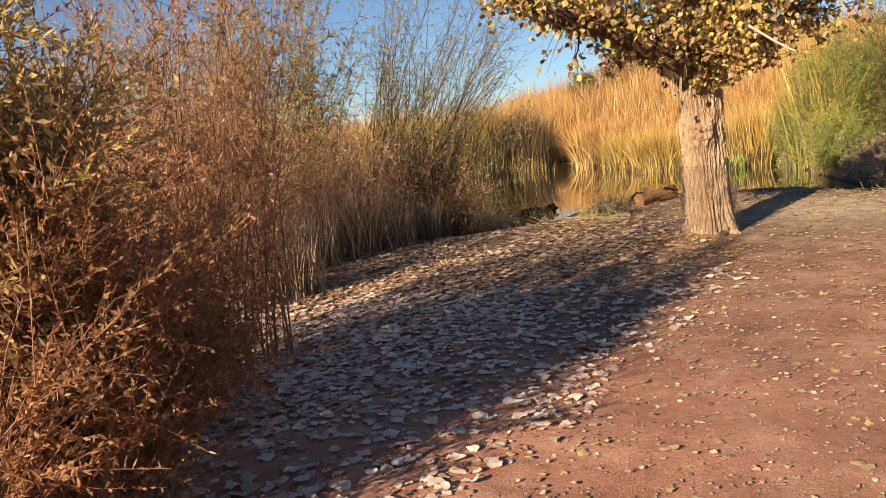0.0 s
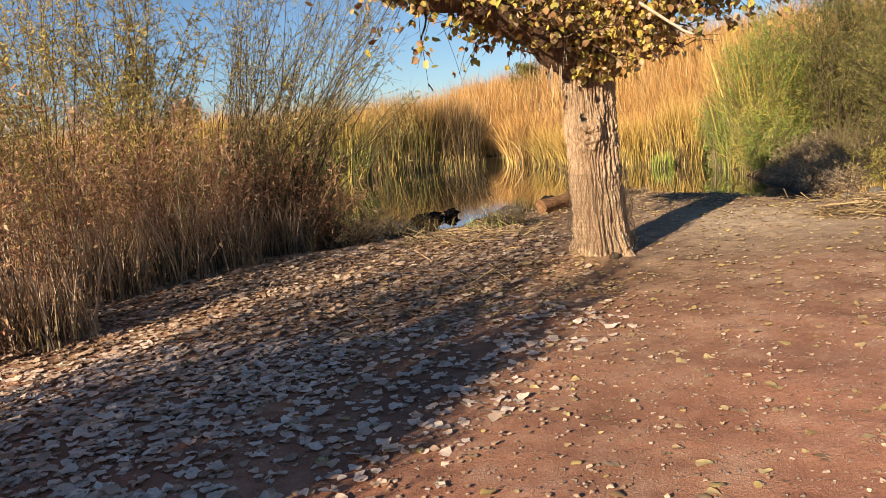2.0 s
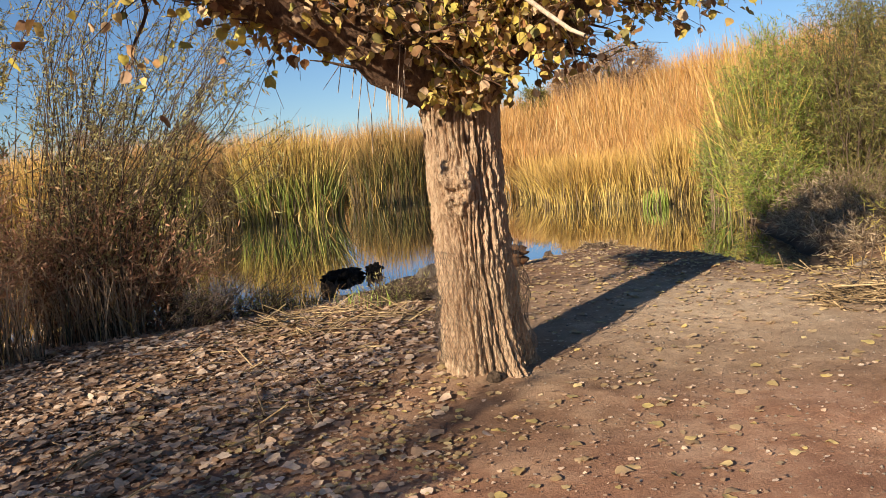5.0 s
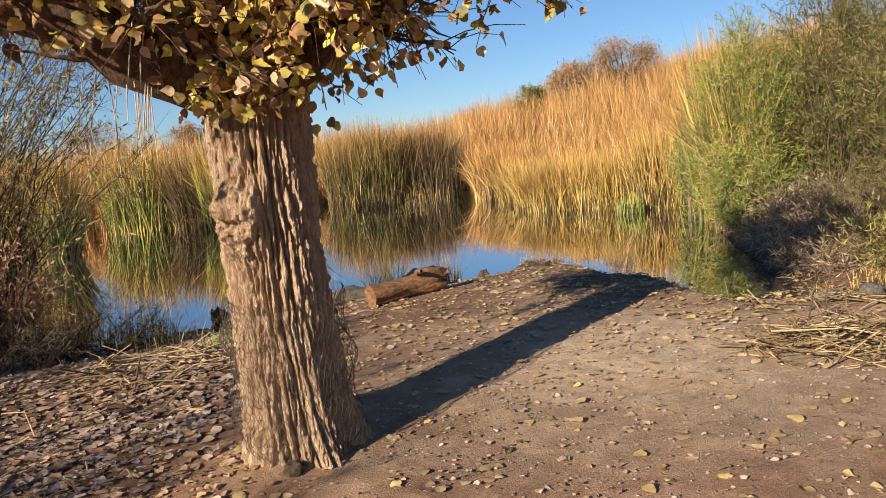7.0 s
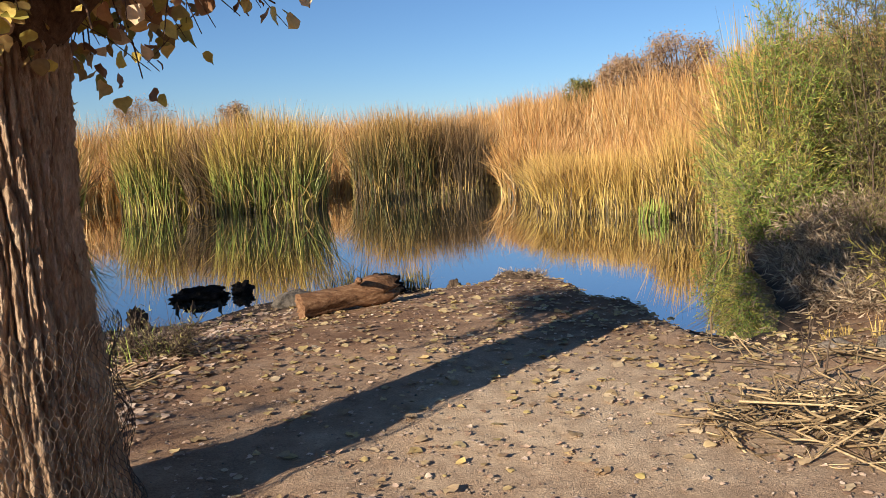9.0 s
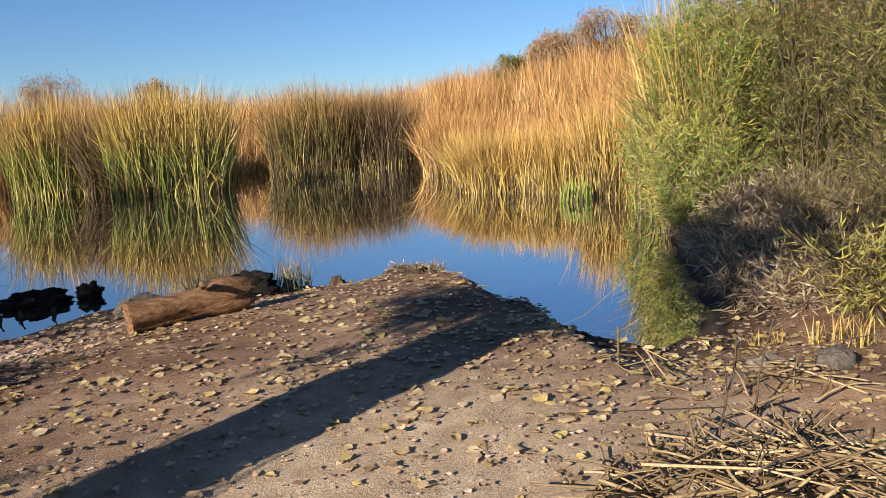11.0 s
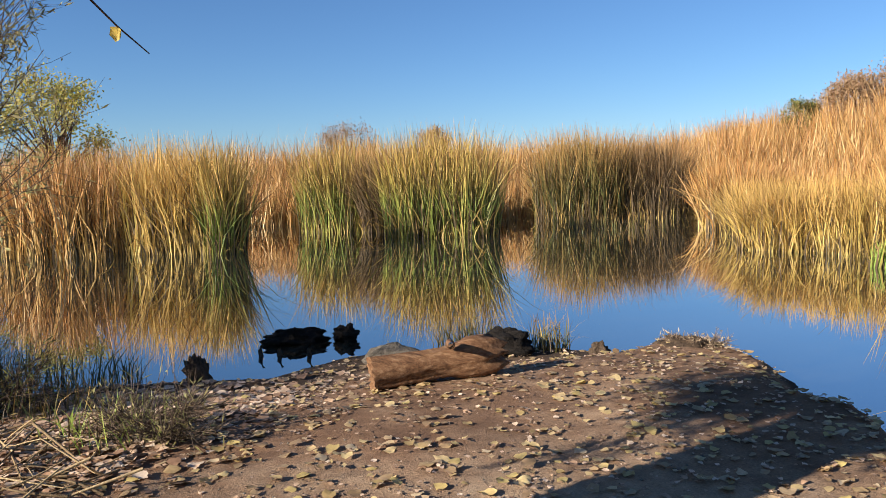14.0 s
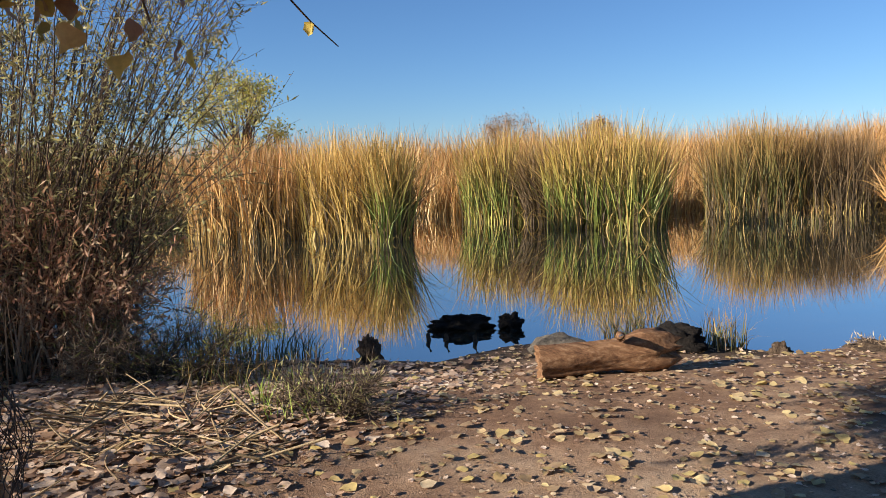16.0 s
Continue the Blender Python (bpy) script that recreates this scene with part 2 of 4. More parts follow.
M_LEAF_GREEN = leaf_mix("green_foliage", [(0.08, 0.16, 0.03), (0.16, 0.27, 0.05), (0.34, 0.38, 0.08), (0.50, 0.45, 0.11)], 0.4)
M_LEAF_DARK = leaf_mix("dull_green_foliage", [(0.05, 0.07, 0.02), (0.10, 0.12, 0.032), (0.22, 0.21, 0.055), (0.20, 0.135, 0.055), (0.36, 0.33, 0.09)], 0.35)
M_LEAF_LIME = leaf_mix("yellow_green_foliage", [(0.26, 0.28, 0.06), (0.42, 0.41, 0.09), (0.58, 0.48, 0.11), (0.36, 0.26, 0.10)], 0.4)
M_CROWN = leaf_mix("autumn_cottonwood_leaf", [(0.16, 0.07, 0.035), (0.34, 0.16, 0.07), (0.62, 0.44, 0.16), (0.64, 0.48, 0.10), (0.20, 0.20, 0.055), (0.22, 0.10, 0.05), (0.70, 0.52, 0.32), (0.28, 0.14, 0.07), (0.58, 0.48, 0.10), (0.34, 0.32, 0.08)], 0.28)
M_LEAF_FAR = leaf_mix("distant_foliage", [(0.24, 0.14, 0.08), (0.34, 0.20, 0.11), (0.28, 0.20, 0.10), (0.40, 0.26, 0.15)], 0.2)
M_LEAF_DRY = leaf_mix("dry_brush_leaf", [(0.26, 0.18, 0.11), (0.42, 0.31, 0.20), (0.54, 0.43, 0.30), (0.34, 0.28, 0.14)], 0.25)
# dead-reed brown, darkened to carry the shade of gaps and recesses
M_REED_SHADE = blade_material("shade_brown_cattail", [(0.0, (0.045, 0.03, 0.018)), (0.5, (0.08, 0.055, 0.028)), (0.8, (0.22, 0.13, 0.05)), (1.0, (0.46, 0.25, 0.09))], [(0.0, (0.035, 0.04, 0.016)), (0.5, (0.09, 0.058, 0.03)), (0.9, (0.16, 0.11, 0.06)), (1.0, (0.50, 0.38, 0.22))], 0.08)
M_FALLEN = leaf_mix("fallen_leaf", [(0.52, 0.35, 0.23), (0.70, 0.53, 0.38), (0.34, 0.21, 0.125), (0.74, 0.60, 0.45), (0.56, 0.40, 0.27), (0.28, 0.165, 0.10), (0.16, 0.09, 0.055), (0.44, 0.29, 0.18), (0.26, 0.15, 0.085)], 0.1)
# pinkish tan leaves, lightened to make up for weak fill light in shade
M_FALLEN_PALE = leaf_mix("lightened_fallen_leaf", [(0.62, 0.44, 0.33), (0.82, 0.66, 0.52), (0.48, 0.31, 0.21), (0.86, 0.72, 0.58), (0.72, 0.54, 0.41), (0.84, 0.72, 0.60), (0.30, 0.18, 0.11), (0.60, 0.41, 0.28)], 0.1)
M_YELLOW = leaf_mix("yellow_fallen_leaf", [(0.56, 0.42, 0.14), (0.46, 0.33, 0.18), (0.64, 0.50, 0.24), (0.30, 0.19, 0.10), (0.60, 0.47, 0.30), (0.24, 0.145, 0.08), (0.54, 0.42, 0.15), (0.19, 0.115, 0.065), (0.42, 0.30, 0.18)], 0.15)


# ---- mesh helpers ----
rng = np.random.default_rng(7)


def unit(a):
    return a / np.maximum(np.linalg.norm(a, axis=-1, keepdims=True), 1e-9)


def mesh_from(name, verts, faces, uvs=None, smooth=False):
    """A mesh from an (n, 3) array of places, an (m, 3 or 4) array of corners and, if given, one UV for each vertex."""
    me = bpy.data.meshes.new(name)
    verts, faces = np.asarray(verts, float).reshape(-1, 3), np.asarray(faces, int)
    k = faces.shape[1]
    me.vertices.add(len(verts))
    me.vertices.foreach_set("co", verts.ravel())
    me.loops.add(faces.size)
    me.loops.foreach_set("vertex_index", faces.ravel())
    me.polygons.add(len(faces))
    me.polygons.foreach_set("loop_start", np.arange(0, faces.size, k))
    me.polygons.foreach_set("loop_total", np.full(len(faces), k))
    me.update(calc_edges=True)
    if uvs is not None:
        me.uv_layers.new(name="UVMap").data.foreach_set("uv", np.asarray(uvs, float)[faces.ravel()].ravel())
    if smooth:
        me.polygons.foreach_set("use_smooth", np.ones(len(faces), bool))
    return me


def part(name, me, material, parent=None, label=""):
    if material and not me.materials:
        me.materials.append(material)
    ob = new(name, me)
    if parent:
        ob.parent = parent
        ob.matrix_parent_inverse = parent.matrix_basis.inverted()
    return tagged(ob, label)


def joined(name, me, material, parent, label=""):
    """A part of pieces too many or too small to pick apart."""
    return tagged(part(name, me, material, parent, label), kind="stuff")


def each_tube(name, lines, r0, r1, sides, material, parent, power=1.0):
    for line, a, b in zip(lines, r0, r1):
        part(name, tubes(name, line[None], [a], [b], sides, power), material, parent)


def thing(name, x, y, z, label, category, group="", kind=""):
    ob = new(name)
    ob.empty_display_size = 0.1
    ob.matrix_basis = pose(x, y, z)
    return tagged(ob, label, category, group, kind)


def blades(name, base, head, length, width, droop, segs=3, rise=1.0, tone=None, lean=0.07):
    """Many upright blades: bases (n, 3), headings in radians, lengths, widths and how far each bends over (share of its length)."""
    n = len(base)
    s = np.linspace(0, 1, segs + 1)[None, :, None]
    hd = np.stack([np.cos(head), np.sin(head), 0 * head], 1)[:, None, :]
    d, L = droop[:, None, None], length[:, None, None]
    c = base[:, None, :] + hd * L * d * s**2.2 + np.array([0, 0, 1.0]) * L * (s * rise - 0.45 * np.minimum(d, 1.2) ** 2 * s**3)
    c = c + L * s * np.append(rng.normal(0, lean, (n, 2)), np.zeros((n, 1)), 1)[:, None, :]
    side_a = head + np.pi / 2 + rng.normal(0, 0.7, n)
    sd = np.stack([np.cos(side_a), np.sin(side_a), 0 * side_a], 1)[:, None, :]
    w = width[:, None, None] * (1 - 0.9 * s**2.5) * 0.5
    v = np.stack([c - sd * w, c + sd * w], 2)
    idx = np.arange(n * (segs + 1) * 2).reshape(n, segs + 1, 2)
    f = np.stack([idx[:, :-1, 0], idx[:, :-1, 1], idx[:, 1:, 1], idx[:, 1:, 0]], -1).reshape(-1, 4)
    u = np.broadcast_to((rng.random(n) if tone is None else tone)[:, None, None], (n, segs + 1, 2))
    vv = np.repeat(np.repeat(s, n, 0), 2, 2)
    return mesh_from(name, v.reshape(-1, 3), f, np.stack([u.ravel(), vv.ravel()], 1))


def tubes(name, lines, r0, r1, sides=4, power=1.0, smooth=True):
    """Tapered stems along lines (n, k, 3), with radii (n,) at the root and the tip."""
    lines = np.asarray(lines, float)
    n, k, _ = lines.shape
    tan = unit(np.gradient(lines, axis=1))
    ref = np.where(np.abs(tan[..., 2:3]) > 0.9, np.array([1.0, 0, 0]), np.array([0, 0, 1.0]))
    a = unit(np.cross(tan, ref))
    b = np.cross(tan, a)
    s = np.linspace(0, 1, k)[None, :] ** power
    r = (np.asarray(r0)[:, None] * (1 - s) + np.asarray(r1)[:, None] * s)[:, :, None, None]
    th = np.arange(sides) * 2 * np.pi / sides
    ring = a[:, :, None, :] * np.cos(th)[:, None] + b[:, :, None, :] * np.sin(th)[:, None]
    v = lines[:, :, None, :] + ring * r
    idx = np.arange(n * k * sides).reshape(n, k, sides)
    nx = np.roll(idx, -1, 2)
    f = np.stack([idx[:, :-1], nx[:, :-1], nx[:, 1:], idx[:, 1:]], -1).reshape(-1, 4)
    u = np.repeat(rng.random(n), k * sides)
    vv = np.broadcast_to(np.linspace(0, 1, k)[None, :, None], (n, k, sides)).ravel()
    return mesh_from(name, v.reshape(-1, 3), f, np.stack([u, vv], 1), smooth)


def slim_leaves(name, at, way, length, width):
    """Narrow pointed leaves: roots (n, 3), directions, lengths, widths."""
    n = len(at)
    w = unit(way)
    sd = unit(np.cross(w, rng.normal(size=(n, 3))))
    L, W = length[:, None], width[:, None]
    nm = np.cross(w, sd)
    v = np.stack([at, at + w * L * 0.45 + sd * W / 2 + nm * W * 0.2, at + w * L + nm * L * 0.05, at + w * L * 0.45 - sd * W / 2 + nm * W * 0.2], 1)
    f = np.arange(n * 4).reshape(n, 4)
    u = np.repeat(rng.random(n), 4)
    vv = np.tile([0, 0.45, 1, 0.45], n)
    return mesh_from(name, v.reshape(-1, 3), f, np.stack([u, vv], 1))


# outline of a heart-shaped cottonwood leaf with a long tip, stalk at the origin
LEAF = np.array([(0, 0), (0.08, 0.33), (0.32, 0.47), (0.6, 0.38), (0.82, 0.17), (1.04, 0), (0.82, -0.17), (0.6, -0.38), (0.32, -0.47), (0.08, -0.33)])


def broad_leaves(name, at, way, normal, size, curl):
    """Heart-shaped leaves folded along the midrib and curled."""
    n = len(at)
    w = unit(way)
    sd = unit(np.cross(normal, w))
    nm = np.cross(w, sd)
    x, y = LEAF[:, 0], LEAF[:, 1]
    pts = np.vstack([LEAF, [[0.5, 0]]])
    wob = rng.normal(0, 0.06, (n, len(pts)))
    h = (np.abs(pts[:, 1])[None] * curl[:, None] + (pts[:, 0][None] - 0.5) ** 2 * curl[:, None] * 0.8 + wob)
    px = pts[:, 0][None] * (1 + rng.normal(0, 0.08, (n, len(pts))))
    py = pts[:, 1][None] * (0.85 + 0.25 * rng.random((n, 1)))
    S = size[:, None, None]
    v = at[:, None, :] + S * (w[:, None] * px[..., None] + sd[:, None] * py[..., None] + nm[:, None] * h[..., None])
    k = len(pts)
    ids = np.arange(10)
    tri = np.stack([np.full(10, 10), ids, np.roll(ids, -1)], 1)
    f = (np.arange(n)[:, None, None] * k + tri[None]).reshape(-1, 3)
    u = np.repeat(rng.random(n), k)
    return mesh_from(name, v.reshape(-1, 3), f, np.stack([u, np.tile(pts[:, 0], n)], 1))


def lumpy(name, rx, ry, rz, rough=0.2, freq=1.6, seed=0, rings=18, around=26, flat=-0.6):
    """A rounded lump with an uneven surface, flattened below."""
    th = np.linspace(0, np.pi, rings)
    ph = np.arange(around) * 2 * np.pi / around
    vs = []
    for a in th:
        for b in ph:
            d = Vector((math.sin(a) * math.cos(b), math.sin(a) * math.sin(b), math.cos(a)))
            q = 1 + rough * noise.fractal(d * freq + Vector((seed * 3.1, 0, 0)), 0.9, 2.0, 5)
            vs.append((d.x * rx * q, d.y * ry * q, max(d.z, flat) * rz * q))
    idx = np.arange(rings * around).reshape(rings, around)
    nx = np.roll(idx, -1, 1)
    f = np.stack([idx[:-1], idx[1:], nx[1:], nx[:-1]], -1).reshape(-1, 4)
    return mesh_from(name, vs, f, None, True)


# ---- ground and pond ----
POND = np.array([(-9, 15.5), (-5, 13.4), (-2.6, 12.0), (-1.3, 11.75), (0.3, 12.2), (0.9, 12.6), (1.9, 13.0), (2.2, 13.8), (3.4, 14.45), (4.3, 14.35), (4.7, 14.6), (5.2, 14.45), (5.55, 13.7),
                 (5.5, 12.9), (5.98, 12.6), (6.1, 12.25), (6.4, 11.9), (6.75, 12.2), (7.0, 12.65), (7.3, 13.9), (7.55, 15.2), (8.0, 17.0), (8.7, 19.8), (8.9, 22), (8.0, 24), (7, 30), (6, 35.5),
                 (0, 35), (-2.5, 31), (-8, 31.5), (-13, 27), (-13, 20)])


def pond_distance(x, y):
    """Distance from the shoreline, negative over the water."""
    p = np.stack([x, y], -1)[..., None, :]
    a, b = POND, np.roll(POND, -1, 0)
    ab = b - a
    s = np.clip(((p - a) * ab).sum(-1) / (ab**2).sum(-1), 0, 1)
    d = np.sqrt((((p - a) - s[..., None] * ab) ** 2).sum(-1)).min(-1)
    yy, xx = y[..., None], x[..., None]
    cross = ((a[:, 1] > yy) != (b[:, 1] > yy)) & (xx < ab[:, 0] * (yy - a[:, 1]) / (ab[:, 1] + 1e-12) + a[:, 0])
    return np.where(cross.sum(-1) % 2 == 1, -d, d)


def smooth_step(a, b, x):
    t = np.clip((x - a) / (b - a), 0, 1)
    return t * t * (3 - 2 * t)


def wave(x, y):
    return (np.sin(x * 1.9 + 1.3 * np.sin(y * 1.1)) * np.cos(y * 1.6 + x * 0.5) * 0.5 + 0.3 * np.sin(x * 4.3 + y * 2.1) * np.sin(y * 3.7 - x) + 0.2 * np.sin(9.1 * x + 3 * np.sin(4 * y)) * np.sin(8.3 * y))


def ground_height(x, y):
    x, y = np.asarray(x, float), np.asarray(y, float)
    d = pond_distance(x, y) + 0.07 * wave(x * 2.3, y * 2.3)
    base = 0.07 + 0.13 * smooth_step(5, 12, y) + 0.022 * wave(x, y)
    base = base * (1 - 0.4 * smooth_step(12.4, 14.4, y)) + 0.06 * smooth_step(1.0, -0.5, x) * smooth_step(11, 8, y)
    base = base + 0.05 * np.exp(-((x - 2.85) ** 2 + (y - 8.85) ** 2) / 0.35)
    base = base + 0.10 * smooth_step(7.6, 9.2, x) * smooth_step(9, 12, y) * smooth_step(26, 18, y)
    base = base + 4.0 * smooth_step(8, 34, x + 0.35 * (y - 30)) * smooth_step(26, 48, y) * smooth_step(200, 80, np.hypot(x, y))
    # gentle shore at the left of the spit, a steep little bank at its tip
    bank = base * np.maximum(smooth_step(-0.03, 0.22 + 1.7 * smooth_step(4.9, 3.4, x) + 1.1 * smooth_step(5.6, 6.1, x) * smooth_step(13.2, 12.3, y), d), 0.12 * smooth_step(-0.03, 0.2, d))
    return np.where(d > 0, bank, np.maximum(-0.6, d * 0.6))


def axis_lines(lo, hi, step, far):
    mid = np.arange(lo, hi + step / 2, step)
    out = np.cumsum(np.geomspace(step * 1.3, far * 0.2, 44))
    return np.concatenate([lo - out[::-1], mid, hi + out])


gx, gy = axis_lines(-3.2, 9.4, 0.06, 1500), axis_lines(-1.2, 16.0, 0.06, 1500)
GX, GY = np.meshgrid(gx, gy, indexing="ij")
GZ = np.vstack([ground_height(GX[i:i + 20], GY[i:i + 20]) for i in range(0, len(gx), 20)])
GZ = GZ + np.where((np.abs(GX - 3) < 7) & (np.abs(GY - 7) < 10), rng.normal(0, 0.0016, GZ.shape), 0)
gi = np.arange(GX.size).reshape(GX.shape)
ground = part("ground", mesh_from("ground", np.stack([GX, GY, GZ], -1).reshape(-1, 3), np.stack([gi[:-1, :-1], gi[1:, :-1], gi[1:, 1:], gi[:-1, 1:]], -1).reshape(-1, 4), None, True), M_DIRT)
tagged(ground, "reddish brown bare earth path sloping to the pond", "ground", kind="structure")

wx, wy = np.linspace(-16, 10.5, 60), np.linspace(10.5, 39, 60)
WX, WY = np.meshgrid(wx, wy, indexing="ij")
wi = np.arange(WX.size).reshape(WX.shape)
water = part("water", mesh_from("water", np.stack([WX, WY, 0 * WX], -1).reshape(-1, 3), np.stack([wi[:-1, :-1], wi[1:, :-1], wi[1:, 1:], wi[:-1, 1:]], -1).reshape(-1, 4), None, True), M_WATER)
tagged(water, "still dark pond water mirroring reeds and sky", "pond", kind="structure")


# ---- reeds ----
def reed_clump(x, y, rx, ry, h, n, material, label, width=0.027, droop=0.26, name="cattail_clump", group="cattail clumps in the pond", turn=0.0, segs=4, spread=1.0):
    ob = thing(name, x, y, 0, label, "reeds", group)
    n = int(n * (1.15 if h > 1.2 else 1.0))
    a, r = rng.random(n) * 2 * np.pi, np.sqrt(rng.random(n))
    bx, by = np.cos(a) * r * rx, np.sin(a) * r * ry
    px, py = x + bx * math.cos(turn) - by * math.sin(turn), y + bx * math.sin(turn) + by * math.cos(turn)
    base = np.stack([px, py, np.maximum(-0.05, ground_height(px, py) - 0.02)], 1)
    head = np.arctan2(py - y, px - x) + rng.normal(0, 2.0, n)
    # blades at the rim are shorter and lean further out
    L = h * (0.62 + 0.4 * rng.random(n) ** 0.7) * (1 - 0.14 * r**3)
    dr = np.abs(rng.normal(0, droop * 0.8, n)) * (0.6 + 0.5 * r) * spread * (1 + 3.0 * (rng.random(n) < 0.14))
    dr = np.minimum(dr, 0.9)
    tone = np.clip(0.5 + 0.28 * wave(px * 2.6, py * 2.6) + rng.normal(0, 0.26, n), 0, 1)
    me = blades("blade_mass", base, head, L, width * (0.5 + 0.8 * rng.random(n)), dr, segs, tone=tone, lean=0.12)
    joined("blade_mass", me, material, ob)

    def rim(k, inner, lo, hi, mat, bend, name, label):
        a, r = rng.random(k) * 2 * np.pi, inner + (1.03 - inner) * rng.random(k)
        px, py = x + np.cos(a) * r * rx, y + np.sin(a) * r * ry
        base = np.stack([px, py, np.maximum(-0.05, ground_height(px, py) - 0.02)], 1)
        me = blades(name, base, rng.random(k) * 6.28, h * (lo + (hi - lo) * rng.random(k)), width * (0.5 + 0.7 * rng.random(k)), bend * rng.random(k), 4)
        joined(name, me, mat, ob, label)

    # dark filler blades: the shade between the reeds is put into their colour
    rim(n, 0.1, 0.2, 0.8, M_REED_SHADE, 0.7, "gap_shade_blades", "short brown blades coloured dark for shade between the reeds")
    rim(n // 14, 0.5, 0.35, 0.9, M_REED_STRAW, 1.2, "bent_blade_mass", "broken dry straw-coloured blades")
    if h > 1.2:
        rim(n // 7, 0.75, 0.12, 0.4, M_REED_STRAW, 1.9, "broken_blade_mass", "pale broken blades lying at the waterline")
    return ob


reed_clump(-1.3, 26.7, 1.5, 0.9, 3.0, 1150, M_REED_GREEN, "tall green and yellow cattail clump standing in the pond")
reed_clump(-5.2, 28.8, 1.15, 0.9, 3.0, 760, M_REED_GREEN, "tall green cattail clump beside a dark gap")
reed_clump(-5.9, 22.5, 1.5, 0.9, 2.7, 1150, M_REED_STRAW, "olive and straw-coloured cattail clump at the water's edge")
reed_clump(-4.6, 22.1, 0.35, 0.4, 2.5, 353, M_REED_GREEN, "narrow yellow-green cattail tuft at the clump's edge")
reed_clump(-8.6, 22.0, 1.8, 1.1, 2.6, 1150, M_REED_TAN, "olive cattail clump behind the willow")
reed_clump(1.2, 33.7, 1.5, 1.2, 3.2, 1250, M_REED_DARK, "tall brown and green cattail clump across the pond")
# next two clumps: dark brown blades stand for a shaded recess and gap
reed_clump(3.2, 34.2, 1.4, 0.9, 2.9, 1700, M_REED_SHADE, "dead cattail clump across the pond, darkened like a shaded recess", 0.022, 0.35)
reed_clump(-3.4, 28.2, 0.7, 0.6, 2.5, 900, M_REED_SHADE, "cattails coloured dark as the shaded gap between green clumps", 0.03, 0.4)
reed_clump(6.6, 23.3, 1.0, 0.9, 1.45, 1768, M_REED_STRAW, "straw-yellow drooping grass clump at the pond's edge", 0.022, 0.8)
reed_clump(7.6, 22.6, 0.8, 0.9, 1.5, 816, M_REED_STRAW, "tall pale dry grass behind the drooping clump", 0.018, 0.3)
reed_clump(8.3, 21.3, 0.5, 0.8, 2.0, 516, M_REED_STRAW, "tall pale dry cattail clump at the bank", 0.02, 0.15)
reed_clump(7.5, 20.4, 0.3, 0.2, 0.5, 60, M_SHOOT, "short bright green shoots in shallow water", 0.03, 0.12)
reed_clump(5.8, 29.8, 0.9, 2.4, 1.9, 1768, M_REED_TAN, "orange-tan cattail clump at the far shore", 0.03, 0.45)
reed_clump(6.2, 26.6, 0.8, 1.2, 1.45, 952, M_REED_STRAW, "golden grass clump along the far shore", 0.026, 0.6)
reed_clump(8.75, 18.3, 0.55, 0.7, 3.2, 416, M_REED_GREEN, "tall green cattails standing behind the willow", 0.026, 0.14)
reed_clump(8.35, 17.0, 0.4, 0.5, 2.7, 208, M_REED_GREEN, "green cattails at the foot of the willow", 0.024, 0.2)
reed_clump(9.9, 18.6, 1.1, 0.9, 3.3, 560, M_REED_TAN, "tall tan cattails behind the willow", 0.024, 0.16)
reed_clump(2.6, 28.9, 1.5, 0.35, 0.5, 70, M_REED_DARK, "sparse short reed stubble rising from the water", 0.03, 0.2)


def reed_field(x0, x1, y0, y1, n, h, label, material=M_REED_TAN, width=0.036, edge=0.0, bend=0.5):
    """A bed of reeds that grow in tufts, each tuft with its own height and lean."""
    m = n // 32
    cx, cy = rng.uniform(x0, x1, m), y0 + (y1 - y0) * rng.random(m) ** 1.5
    ch, cd, ct = 0.72 + 0.42 * rng.random(m), 0.12 + bend * rng.random(m), rng.random(m)
    k = rng.integers(0, m, n)
    ox, oy = rng.normal(0, 0.33, n), rng.normal(0, 0.33, n)
    px, py = cx[k] + ox, cy[k] + oy
    keep = pond_distance(px, py) > edge
    px, py, k, ox, oy = px[keep], py[keep], k[keep], ox[keep], oy[keep]
    n = len(px)
    base = np.stack([px, py, ground_height(px, py) - 0.05], 1)
    me = blades("reed_field", base, np.arctan2(oy, ox) + rng.normal(0, 0.8, n), h * ch[k] * (0.55 + 0.48 * rng.random(n) ** 0.8) * (0.45 + 0.55 * smooth_step(0.3, 8, pond_distance(px, py))), width * (0.5 + 0.8 * rng.random(n)), np.abs(rng.normal(0, 1, n)) * cd[k], 3, tone=np.clip(ct[k] + rng.normal(0, 0.22, n), 0, 1), lean=0.15)
    return tagged(part("reed_field", me, material), label, "reeds", "reed beds round the pond", "stuff")


reed_field(-36, -8, 24, 62, 30000, 3.5, "orange-tan dry reed bed beyond the pond")
reed_field(-12, 8, 31.5, 64, 52000, 3.3, "orange-tan dry reed bed across the pond")
reed_field(7.2, 15, 20.5, 34, 26000, 2.9, "golden dry reed bed along the pond's bank", edge=0.3, bend=0.7)
reed_field(6, 42, 30, 75, 52000, 3.3, "orange-tan dry reed bed rising up a slope", width=0.042)
reed_field(-30, -9, 15, 26, 10200, 2.7, "brown reed bed behind the willow", M_REED_DARK)


